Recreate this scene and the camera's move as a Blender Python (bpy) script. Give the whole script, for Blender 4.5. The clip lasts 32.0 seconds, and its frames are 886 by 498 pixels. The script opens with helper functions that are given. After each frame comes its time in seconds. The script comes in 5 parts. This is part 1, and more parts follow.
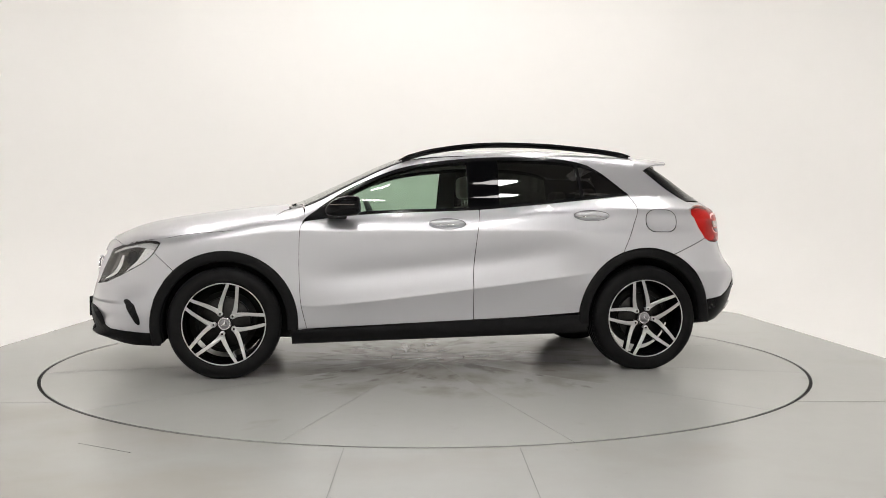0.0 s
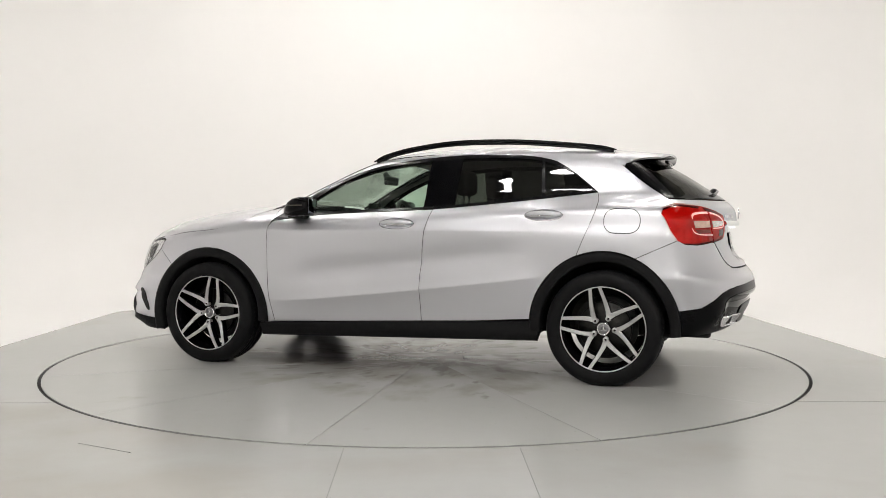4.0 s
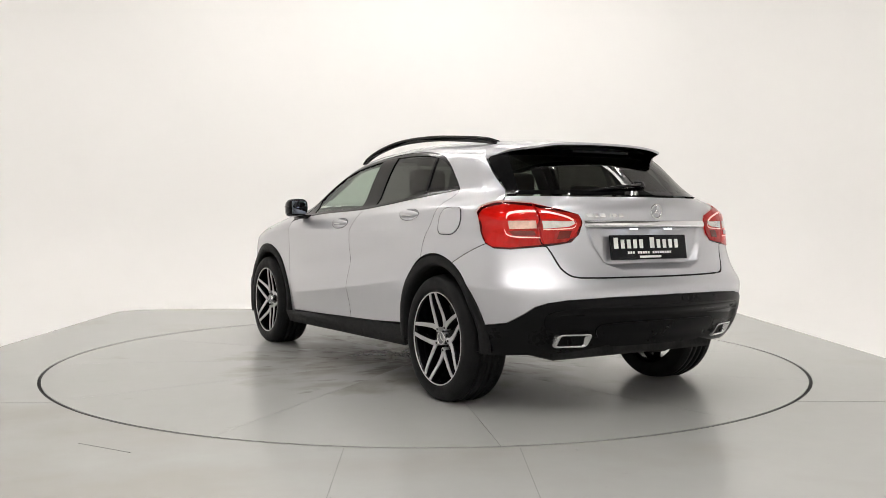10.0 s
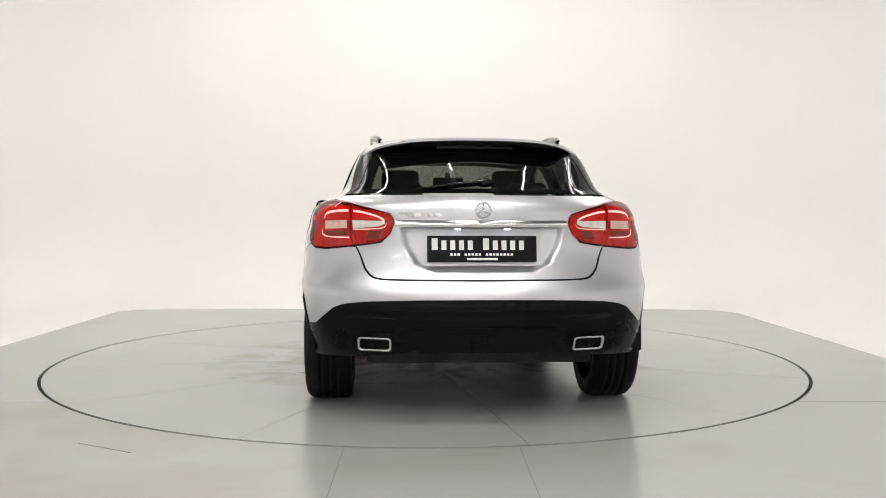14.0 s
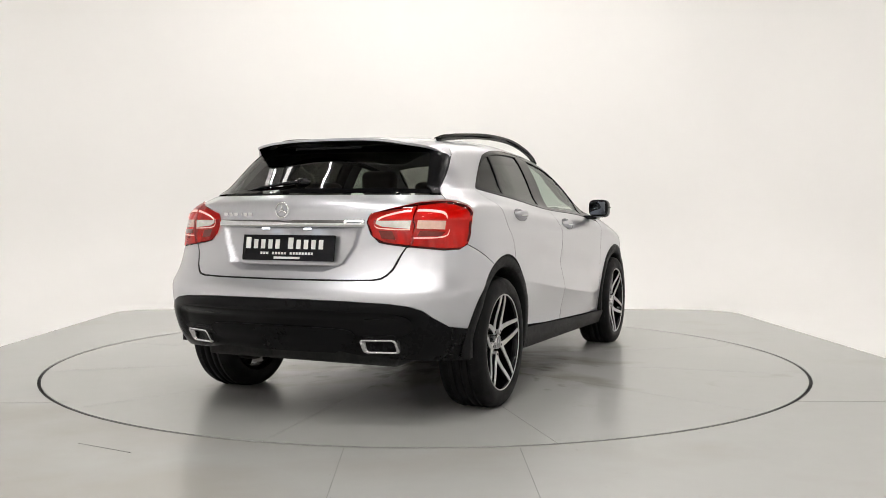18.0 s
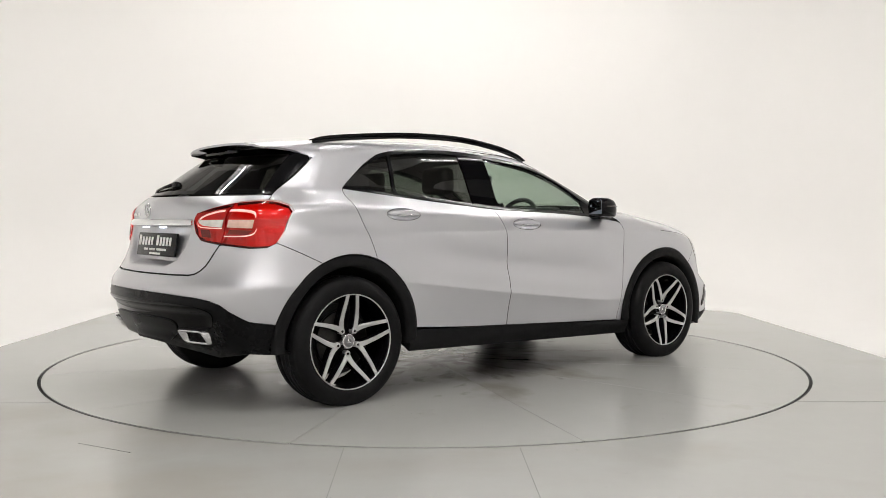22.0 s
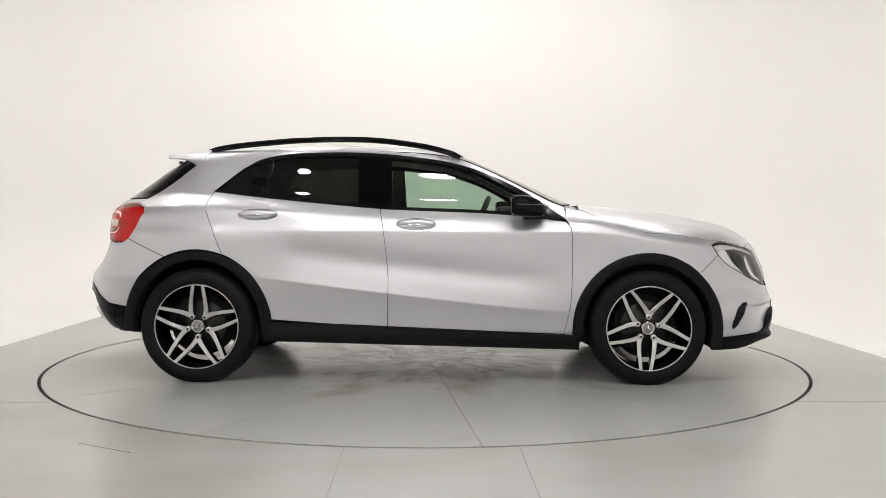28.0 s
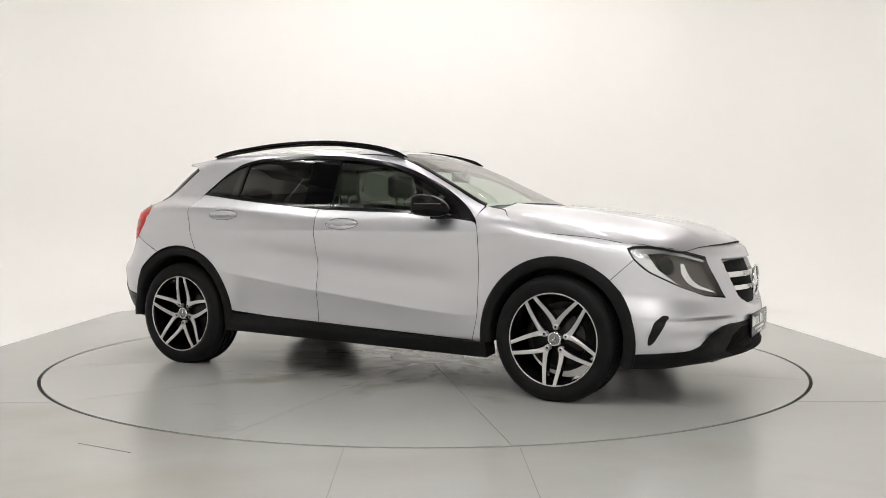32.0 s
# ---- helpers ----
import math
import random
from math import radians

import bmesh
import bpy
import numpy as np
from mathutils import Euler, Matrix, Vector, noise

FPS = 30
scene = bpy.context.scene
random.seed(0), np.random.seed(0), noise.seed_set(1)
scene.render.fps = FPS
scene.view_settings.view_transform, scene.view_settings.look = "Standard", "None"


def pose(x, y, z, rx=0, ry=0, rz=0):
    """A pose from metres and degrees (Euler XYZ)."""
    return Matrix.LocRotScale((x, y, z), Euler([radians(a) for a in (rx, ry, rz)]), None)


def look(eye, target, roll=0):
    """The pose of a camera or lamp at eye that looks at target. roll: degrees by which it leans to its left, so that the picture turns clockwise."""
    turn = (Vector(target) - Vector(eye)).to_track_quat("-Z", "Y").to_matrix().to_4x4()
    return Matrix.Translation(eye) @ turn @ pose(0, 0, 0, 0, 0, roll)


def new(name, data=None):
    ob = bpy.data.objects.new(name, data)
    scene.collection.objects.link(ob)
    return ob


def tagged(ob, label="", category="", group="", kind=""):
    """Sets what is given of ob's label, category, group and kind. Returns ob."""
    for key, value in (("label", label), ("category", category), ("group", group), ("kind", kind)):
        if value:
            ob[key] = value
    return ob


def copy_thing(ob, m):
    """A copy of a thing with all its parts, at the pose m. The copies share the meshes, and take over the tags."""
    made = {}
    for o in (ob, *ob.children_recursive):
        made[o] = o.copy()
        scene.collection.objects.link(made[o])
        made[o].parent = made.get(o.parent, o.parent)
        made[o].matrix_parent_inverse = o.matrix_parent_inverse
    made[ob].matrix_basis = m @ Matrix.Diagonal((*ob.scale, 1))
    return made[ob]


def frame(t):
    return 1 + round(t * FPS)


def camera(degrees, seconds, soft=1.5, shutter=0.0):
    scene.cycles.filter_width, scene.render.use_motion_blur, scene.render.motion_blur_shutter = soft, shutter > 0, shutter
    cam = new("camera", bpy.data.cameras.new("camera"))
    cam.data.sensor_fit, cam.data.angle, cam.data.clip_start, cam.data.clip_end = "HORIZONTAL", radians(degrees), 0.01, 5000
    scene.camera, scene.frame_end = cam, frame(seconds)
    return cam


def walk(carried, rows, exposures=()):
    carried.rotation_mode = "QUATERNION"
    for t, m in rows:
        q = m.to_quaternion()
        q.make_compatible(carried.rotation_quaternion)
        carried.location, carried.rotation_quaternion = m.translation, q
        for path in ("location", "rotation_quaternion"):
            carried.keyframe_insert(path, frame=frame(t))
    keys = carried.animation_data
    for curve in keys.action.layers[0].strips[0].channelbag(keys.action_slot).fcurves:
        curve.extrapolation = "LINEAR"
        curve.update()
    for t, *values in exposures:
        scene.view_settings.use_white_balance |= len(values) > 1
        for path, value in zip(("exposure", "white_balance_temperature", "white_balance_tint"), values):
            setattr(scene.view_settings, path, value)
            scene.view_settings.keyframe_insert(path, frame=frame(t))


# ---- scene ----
# camera: fixed on a stand
cam = camera(52.75, 32.0, soft=0.8)
EYE = pose(0, -6.352, 0.988, 88.053, 0, -0.969) @ pose(0, 0, 0, 0, 0, 0.148)
walk(cam, [(0.0, EYE), (32.0, EYE)], exposures=[(0.0, 0.0), (32.0, 0.0)])

# world and light
world = bpy.data.worlds.new("studio")
scene.world = world
world.use_nodes = True
world.node_tree.nodes["Background"].inputs[0].default_value = (1.0, 0.97, 0.92, 1)
world.node_tree.nodes["Background"].inputs[1].default_value = 0.02


def area(name, m, sx, sy, watts, colour=(1, 0.97, 0.935)):
    d = bpy.data.lights.new(name, "AREA")
    d.shape, d.size, d.size_y, d.energy, d.color = "RECTANGLE", sx, sy, watts, colour
    ob = new(name, d)
    ob.matrix_world = m
    return ob


area("tube_light_back", look((0, 2.9, 4.4), (0, 5.4, 2.2)), 7.0, 0.25, 74)
area("tube_light_side", look((-3.0, 0.6, 4.4), (-5.2, 0.6, 2.0)), 0.25, 6.0, 50)
area("tube_light_side", look((3.0, 0.6, 4.4), (5.2, 0.6, 2.0)), 0.25, 6.0, 50)

# added fill, out of view: brightens the front wall that the flank reflects
area("added_front_fill", look((0, -6.1, 4.4), (0, -8.6, 1.6)), 4.5, 0.25, 96)

# ---- materials ----


def material(name, colour, rough=0.5, metal=0.0, coat=0.0, noise_size=0.0, noise_amount=0.0, bump=0.0, bump_size=80.0, emit=0.0, coat_rough=0.03, spec=0.5):
    m = bpy.data.materials.new(name)
    m.use_nodes = True
    nt = m.node_tree
    b = nt.nodes["Principled BSDF"]
    b.inputs["Base Color"].default_value = (*colour, 1)
    b.inputs["Roughness"].default_value = rough
    b.inputs["Metallic"].default_value = metal
    b.inputs["Coat Weight"].default_value = coat
    b.inputs["Coat Roughness"].default_value = coat_rough
    b.inputs["Specular IOR Level"].default_value = spec
    if emit:
        b.inputs["Emission Color"].default_value = (*colour, 1)
        b.inputs["Emission Strength"].default_value = emit
    co = nt.nodes.new("ShaderNodeTexCoord")
    if noise_amount:
        a, c = nt.nodes.new("ShaderNodeTexNoise"), nt.nodes.new("ShaderNodeTexNoise")
        a.inputs["Scale"].default_value, c.inputs["Scale"].default_value = noise_size, noise_size * 9
        a.inputs["Detail"].default_value = 6
        for n in (a, c):
            nt.links.new(co.outputs["Object"], n.inputs["Vector"])
        mx = nt.nodes.new("ShaderNodeMath")
        mx.operation = "MULTIPLY_ADD"
        nt.links.new(c.outputs[0], mx.inputs[0])
        mx.inputs[1].default_value = 0.45
        nt.links.new(a.outputs[0], mx.inputs[2])
        r = nt.nodes.new("ShaderNodeMapRange")
        r.inputs[1].default_value, r.inputs[2].default_value = 0.4, 1.1
        r.inputs[3].default_value, r.inputs[4].default_value = 1 - noise_amount, 1 + noise_amount
        nt.links.new(mx.outputs[0], r.inputs[0])
        h = nt.nodes.new("ShaderNodeMix")
        h.data_type, h.blend_type = "RGBA", "MULTIPLY"
        h.inputs[0].default_value = 1
        h.inputs[6].default_value = (*colour, 1)
        nt.links.new(r.outputs[0], h.inputs[7])
        nt.links.new(h.outputs[2], b.inputs["Base Color"])
        q = nt.nodes.new("ShaderNodeMapRange")
        q.inputs[1].default_value, q.inputs[2].default_value = 0.4, 1.1
        q.inputs[3].default_value, q.inputs[4].default_value = rough * (1 + noise_amount), rough * (1 - noise_amount)
        nt.links.new(mx.outputs[0], q.inputs[0])
        nt.links.new(q.outputs[0], b.inputs["Roughness"])
    if bump:
        n, p = nt.nodes.new("ShaderNodeTexNoise"), nt.nodes.new("ShaderNodeBump")
        n.inputs["Scale"].default_value, p.inputs["Strength"].default_value = bump_size, bump
        p.inputs["Distance"].default_value = 0.002
        nt.links.new(co.outputs["Object"], n.inputs["Vector"])
        nt.links.new(n.outputs[0], p.inputs["Height"])
        nt.links.new(p.outputs[0], b.inputs["Normal"])
    return m


def glass(name, tint, gloss=1.0, fall=5.0):
    m = bpy.data.materials.new(name)
    m.use_nodes = True
    nt = m.node_tree
    nt.nodes.remove(nt.nodes["Principled BSDF"])
    out = nt.nodes["Material Output"]
    t, g = nt.nodes.new("ShaderNodeBsdfTransparent"), nt.nodes.new("ShaderNodeBsdfGlossy")
    t.inputs[0].default_value = (*tint, 1)
    g.inputs["Roughness"].default_value = 0.01
    lw = nt.nodes.new("ShaderNodeLayerWeight")
    lw.inputs["Blend"].default_value = 0.5
    p = nt.nodes.new("ShaderNodeMath")
    p.operation = "POWER"
    p.inputs[1].default_value = fall
    nt.links.new(lw.outputs["Facing"], p.inputs[0])
    k = nt.nodes.new("ShaderNodeMapRange")
    k.inputs[3].default_value, k.inputs[4].default_value = 0.045 * gloss, 0.95
    nt.links.new(p.outputs[0], k.inputs[0])
    mx = nt.nodes.new("ShaderNodeMixShader")
    nt.links.new(k.outputs[0], mx.inputs[0])
    nt.links.new(t.outputs[0], mx.inputs[1])
    nt.links.new(g.outputs[0], mx.inputs[2])
    nt.links.new(mx.outputs[0], out.inputs[0])
    return m


PAINT = material("silver_metallic_paint", (0.565, 0.57, 0.602), 0.39, 0.82, 0.8, 900, 0.06, coat_rough=0.015)
CLAD = material("black_textured_plastic", (0.0085, 0.0085, 0.009), 0.5, 0, 0, 30, 0.2, 0.25, 700, spec=0.10)
BUMPER_BLACK = material("smooth_black_bumper_plastic", (0.004, 0.004, 0.0045), 0.28, 0, 0, 6, 0.1, spec=0.11)
GLOSS = material("gloss_black", (0.002, 0.002, 0.0025), 0.03, 0, 0.0, spec=0.14)
PRINT = material("black_glass_print", (0.003, 0.003, 0.0035), 0.22, spec=0.12)
TRIM = material("satin_black_trim", (0.006, 0.006, 0.007), 0.16, spec=0.22)
INTAKE = material("black_intake_mesh", (0.004, 0.004, 0.004), 0.7, 0, 0, 40, 0.2, 0.4, 160, spec=0.06)
DARK = material("underbody_and_gap_shade_black", (0.014, 0.014, 0.014), 0.8, 0, 0, 8, 0.3)
RUBBER = material("tyre_rubber", (0.006, 0.006, 0.0065), 0.55, 0, 0, 14, 0.25, 0.3, 300, spec=0.14)
ALLOY = material("machined_alloy", (0.54, 0.54, 0.545), 0.36, 0.75, 0.3, 60, 0.05)
ALLOY_DARK = material("black_alloy_paint", (0.004, 0.004, 0.005), 0.12, 0.0, 0.0, spec=0.3)
STEEL = material("brake_steel", (0.032, 0.031, 0.030), 0.34, 1.0, 0, 40, 0.3)
CHROME = material("chrome", (0.82, 0.83, 0.84), 0.08, 1.0)
SATIN = material("satin_chrome", (0.7, 0.7, 0.71), 0.25, 1.0)
RED_LENS = glass("red_lamp_lens", (0.86, 0.045, 0.030), 1.0)
RED_BACK = material("moulded_lamp_reflector", (0.72, 0.50, 0.46), 0.42, 0.35, 0.2, 22, 0.16, 0.5, 120)
CAP_GREY = material("grey_cap_enamel", (0.22, 0.22, 0.23), 0.3, 0.6)
RED_DEEP = material("deep_red_lamp_plastic", (0.16, 0.02, 0.015), 0.2, 0, 0.5, 90, 0.15, 0.2, 240, spec=0.2)
RED_LIGHT = material("pale_red_light_guide", (0.95, 0.50, 0.45), 0.2, 0, 0.6, emit=0.35)
LAMP_CLEAR = material("clear_lamp_section", (0.74, 0.68, 0.64), 0.14, 0.6, 1.0, 30, 0.25, 0.9, 110)
LAMP_AMBER = material("pale_amber_lamp", (0.70, 0.44, 0.36), 0.15, 0.3, 1.0, 30, 0.25, 0.9, 110)
LAMP_SMOKE = material("smoked_indicator", (0.10, 0.09, 0.08), 0.15, 0.2, 0.3)
BOWL = material("dark_headlamp_bowl", (0.11, 0.10, 0.09), 0.22, 0.5, 0.3, 40, 0.2, 0.05, 60)
# near-black tint stands in for the dark reflection in the door mirrors
MIRROR = material("darkened_mirror_glass", (0.11, 0.12, 0.14), 0.02, 1.0)
PLATE_LAMP = material("lit_plate_lamp", (0.86, 0.92, 1.0), 0.3, emit=1.8)
WHITE = material("white_print", (0.82, 0.82, 0.80), 0.5)
PLATE_BLACK = material("plate_black", (0.006, 0.006, 0.008), 0.2, 0, 0.0, spec=0.18)
CREAM = material("olive_cream_leather", (0.13, 0.12, 0.095), 0.5, 0, 0, 20, 0.12, 0.2, 200)
CABIN = material("dark_cabin_plastic", (0.03, 0.03, 0.032), 0.6, 0, 0, 20, 0.2)
HEADLINER = material("grey_headliner", (0.33, 0.32, 0.30), 0.9, 0, 0, 40, 0.1)
GREEN_GLASS = glass("green_tinted_glass", (0.60, 0.72, 0.63), 1.6)
PRIVACY = glass("privacy_glass", (0.10, 0.105, 0.095), 1.7)
REAR_GLASS = glass("dark_rear_glass", (0.20, 0.20, 0.185), 1.0, 6.0)
CLEAR = glass("clear_lamp_glass", (0.93, 0.94, 0.94), 0.9)
SCREEN = glass("windscreen_glass", (0.80, 0.86, 0.81), 2.6, 3.2)
WALL = material("white_studio_wall", (0.86, 0.85, 0.835), 0.75, 0, 0, 0.7, 0.012)
DARKWALL = material("grey_ceiling_paint", (0.20, 0.197, 0.19), 0.8, 0, 0, 1.5, 0.1)
FRONTWALL = material("pale_grey_studio_paint", (0.74, 0.735, 0.72), 0.8, 0, 0, 1.5, 0.05)
FLOOR = material("grey_painted_floor", (0.385, 0.385, 0.375), 0.24, 0, 0, 1.1, 0.04, 0.012, 9)
DECK = FLOOR.copy()


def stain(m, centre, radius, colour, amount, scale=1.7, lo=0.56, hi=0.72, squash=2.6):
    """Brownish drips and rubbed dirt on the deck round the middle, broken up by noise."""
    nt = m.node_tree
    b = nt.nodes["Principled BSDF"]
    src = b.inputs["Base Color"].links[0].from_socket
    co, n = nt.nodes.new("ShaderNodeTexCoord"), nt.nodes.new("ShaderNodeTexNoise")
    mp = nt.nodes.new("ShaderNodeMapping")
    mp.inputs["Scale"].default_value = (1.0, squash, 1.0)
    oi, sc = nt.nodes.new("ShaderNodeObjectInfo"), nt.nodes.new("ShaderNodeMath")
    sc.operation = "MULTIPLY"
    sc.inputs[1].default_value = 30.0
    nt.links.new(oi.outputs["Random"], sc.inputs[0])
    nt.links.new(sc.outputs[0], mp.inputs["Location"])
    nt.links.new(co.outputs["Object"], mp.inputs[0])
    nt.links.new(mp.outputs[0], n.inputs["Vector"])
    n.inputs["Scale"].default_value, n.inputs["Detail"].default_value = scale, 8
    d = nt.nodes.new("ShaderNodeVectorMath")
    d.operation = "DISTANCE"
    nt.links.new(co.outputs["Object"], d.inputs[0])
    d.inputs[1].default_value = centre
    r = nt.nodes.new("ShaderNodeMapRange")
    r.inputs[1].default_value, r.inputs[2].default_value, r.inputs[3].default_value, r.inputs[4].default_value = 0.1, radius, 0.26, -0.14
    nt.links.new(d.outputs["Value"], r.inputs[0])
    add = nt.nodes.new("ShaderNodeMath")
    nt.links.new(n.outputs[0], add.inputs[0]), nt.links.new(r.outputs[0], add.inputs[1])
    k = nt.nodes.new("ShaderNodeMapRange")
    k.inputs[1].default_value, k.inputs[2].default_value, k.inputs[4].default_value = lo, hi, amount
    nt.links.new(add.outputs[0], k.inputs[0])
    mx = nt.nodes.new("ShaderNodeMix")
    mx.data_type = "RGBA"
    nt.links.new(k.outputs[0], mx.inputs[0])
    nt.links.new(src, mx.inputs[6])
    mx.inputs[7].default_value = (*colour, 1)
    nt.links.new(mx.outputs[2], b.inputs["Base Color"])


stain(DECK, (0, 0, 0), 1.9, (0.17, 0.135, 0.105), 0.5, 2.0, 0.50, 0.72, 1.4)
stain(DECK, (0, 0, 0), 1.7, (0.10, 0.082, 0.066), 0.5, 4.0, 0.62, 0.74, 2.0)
stain(FLOOR, (-1.9, -3.5, 0), 3.0, (0.30, 0.272, 0.235), 0.42, 1.1, 0.44, 0.70, 1.2)
SEAM = material("dark_floor_seam", (0.16, 0.16, 0.155), 0.7)
GAPM = material("gap_shade_black", (0.006, 0.006, 0.006), 0.9)
LAMPFACE = material("lamp_diffuser", (1.0, 0.965, 0.93), 0.4, emit=46)
TUBEFACE = material("tube_diffuser", (1.0, 0.965, 0.93), 0.4, emit=95)
LAMPBODY = material("white_lamp_housing", (0.7, 0.7, 0.7), 0.4)

# ---- mesh helpers ----


def link(name, bm, mat, parent=None, label="", smooth=True):
    me = bpy.data.meshes.new(name)
    if smooth:
        for f in bm.faces:
            f.smooth = True
    bm.to_mesh(me)
    bm.free()
    if mat is not None:
        me.materials.append(mat)
    ob = new(name, me)
    if parent is not None:
        ob.parent = parent
    if label:
        tagged(ob, label)
    return ob


part = link


def box(bm, x0, x1, y0, y1, z0, z1, bevel=0.0):
    r = bmesh.ops.create_cube(bm, size=1)
    vs = r["verts"]
    for v in vs:
        v.co = Vector(((x0 + x1) / 2 + v.co.x * (x1 - x0), (y0 + y1) / 2 + v.co.y * (y1 - y0), (z0 + z1) / 2 + v.co.z * (z1 - z0)))
    if bevel:
        es = {e for v in vs for e in v.link_edges}
        bmesh.ops.bevel(bm, geom=list(es), offset=bevel, segments=3, affect="EDGES", profile=0.5)
    return bm


def cs(xs, ys):
    """Natural cubic spline through knots, straight beyond them."""
    xs, ys = np.array(xs, float), np.array(ys, float)
    n, h = len(xs), np.diff(xs)
    A, r = np.eye(n), np.zeros(n)
    for i in range(1, n - 1):
        A[i, i - 1], A[i, i], A[i, i + 1] = h[i - 1], 2 * (h[i - 1] + h[i]), h[i]
        r[i] = 6 * ((ys[i + 1] - ys[i]) / h[i] - (ys[i] - ys[i - 1]) / h[i - 1])
    k = np.linalg.solve(A, r)

    def f(x):
        x = np.asarray(x, float)
        c = np.clip(x, xs[0], xs[-1])
        i = np.clip(np.searchsorted(xs, c) - 1, 0, n - 2)
        a, b = (xs[i + 1] - c) / h[i], (c - xs[i]) / h[i]
        y = a * ys[i] + b * ys[i + 1] + ((a**3 - a) * k[i] + (b**3 - b) * k[i + 1]) * h[i] ** 2 / 6
        s0 = (ys[1] - ys[0]) / h[0] - h[0] * (2 * k[0] + k[1]) / 6
        s1 = (ys[-1] - ys[-2]) / h[-1] + h[-1] * (k[-2] + 2 * k[-1]) / 6
        return y + np.where(x < xs[0], (x - xs[0]) * s0, 0) + np.where(x > xs[-1], (x - xs[-1]) * s1, 0)

    return f


def smooth(a, b, x):
    t = np.clip((np.asarray(x, float) - a) / (b - a), 0, 1)
    return t * t * (3 - 2 * t)


def curve(pts, n=8):
    """Catmull-Rom points through pts."""
    P = [np.array(p, float) for p in pts]
    P = [2 * P[0] - P[1]] + P + [2 * P[-1] - P[-2]]
    out = []
    for i in range(1, len(P) - 2):
        for k in range(n):
            t = k / n
            a, b, c, d = P[i - 1 : i + 3]
            out.append(0.5 * (2 * b + (c - a) * t + (2 * a - 5 * b + 4 * c - d) * t * t + (3 * b - a - 3 * c + d) * t**3))
    out.append(P[-2])
    return [tuple(q) for q in out]


def arc(cx, cy, r, a0, a1, n=20):
    return [(cx + r * math.cos(radians(a0 + (a1 - a0) * i / n)), cy + r * math.sin(radians(a0 + (a1 - a0) * i / n))) for i in range(n + 1)]


def rounded(x0, x1, y0, y1, r, n=6):
    out = []
    for cx, cy, a in ((x1 - r, y1 - r, 0), (x0 + r, y1 - r, 90), (x0 + r, y0 + r, 180), (x1 - r, y0 + r, 270)):
        out += arc(cx, cy, r, a, a + 90, n)
    return out


def inset(poly, d):
    P = np.array(poly, float)
    keep = np.linalg.norm(P - np.roll(P, 1, 0), axis=1) > 1e-5
    P = P[keep]
    if np.sum(P[:, 0] * np.roll(P[:, 1], -1) - P[:, 1] * np.roll(P[:, 0], -1)) < 0:
        P = P[::-1]
    if not d:
        return P
    e0, e1 = P - np.roll(P, 1, 0), np.roll(P, -1, 0) - P
    n0 = np.stack([-e0[:, 1], e0[:, 0]], 1) / np.linalg.norm(e0, axis=1)[:, None]
    n1 = np.stack([-e1[:, 1], e1[:, 0]], 1) / np.linalg.norm(e1, axis=1)[:, None]
    b = n0 + n1
    b /= np.maximum((b * b).sum(1), 0.6)[:, None] / 2
    return P + b * d


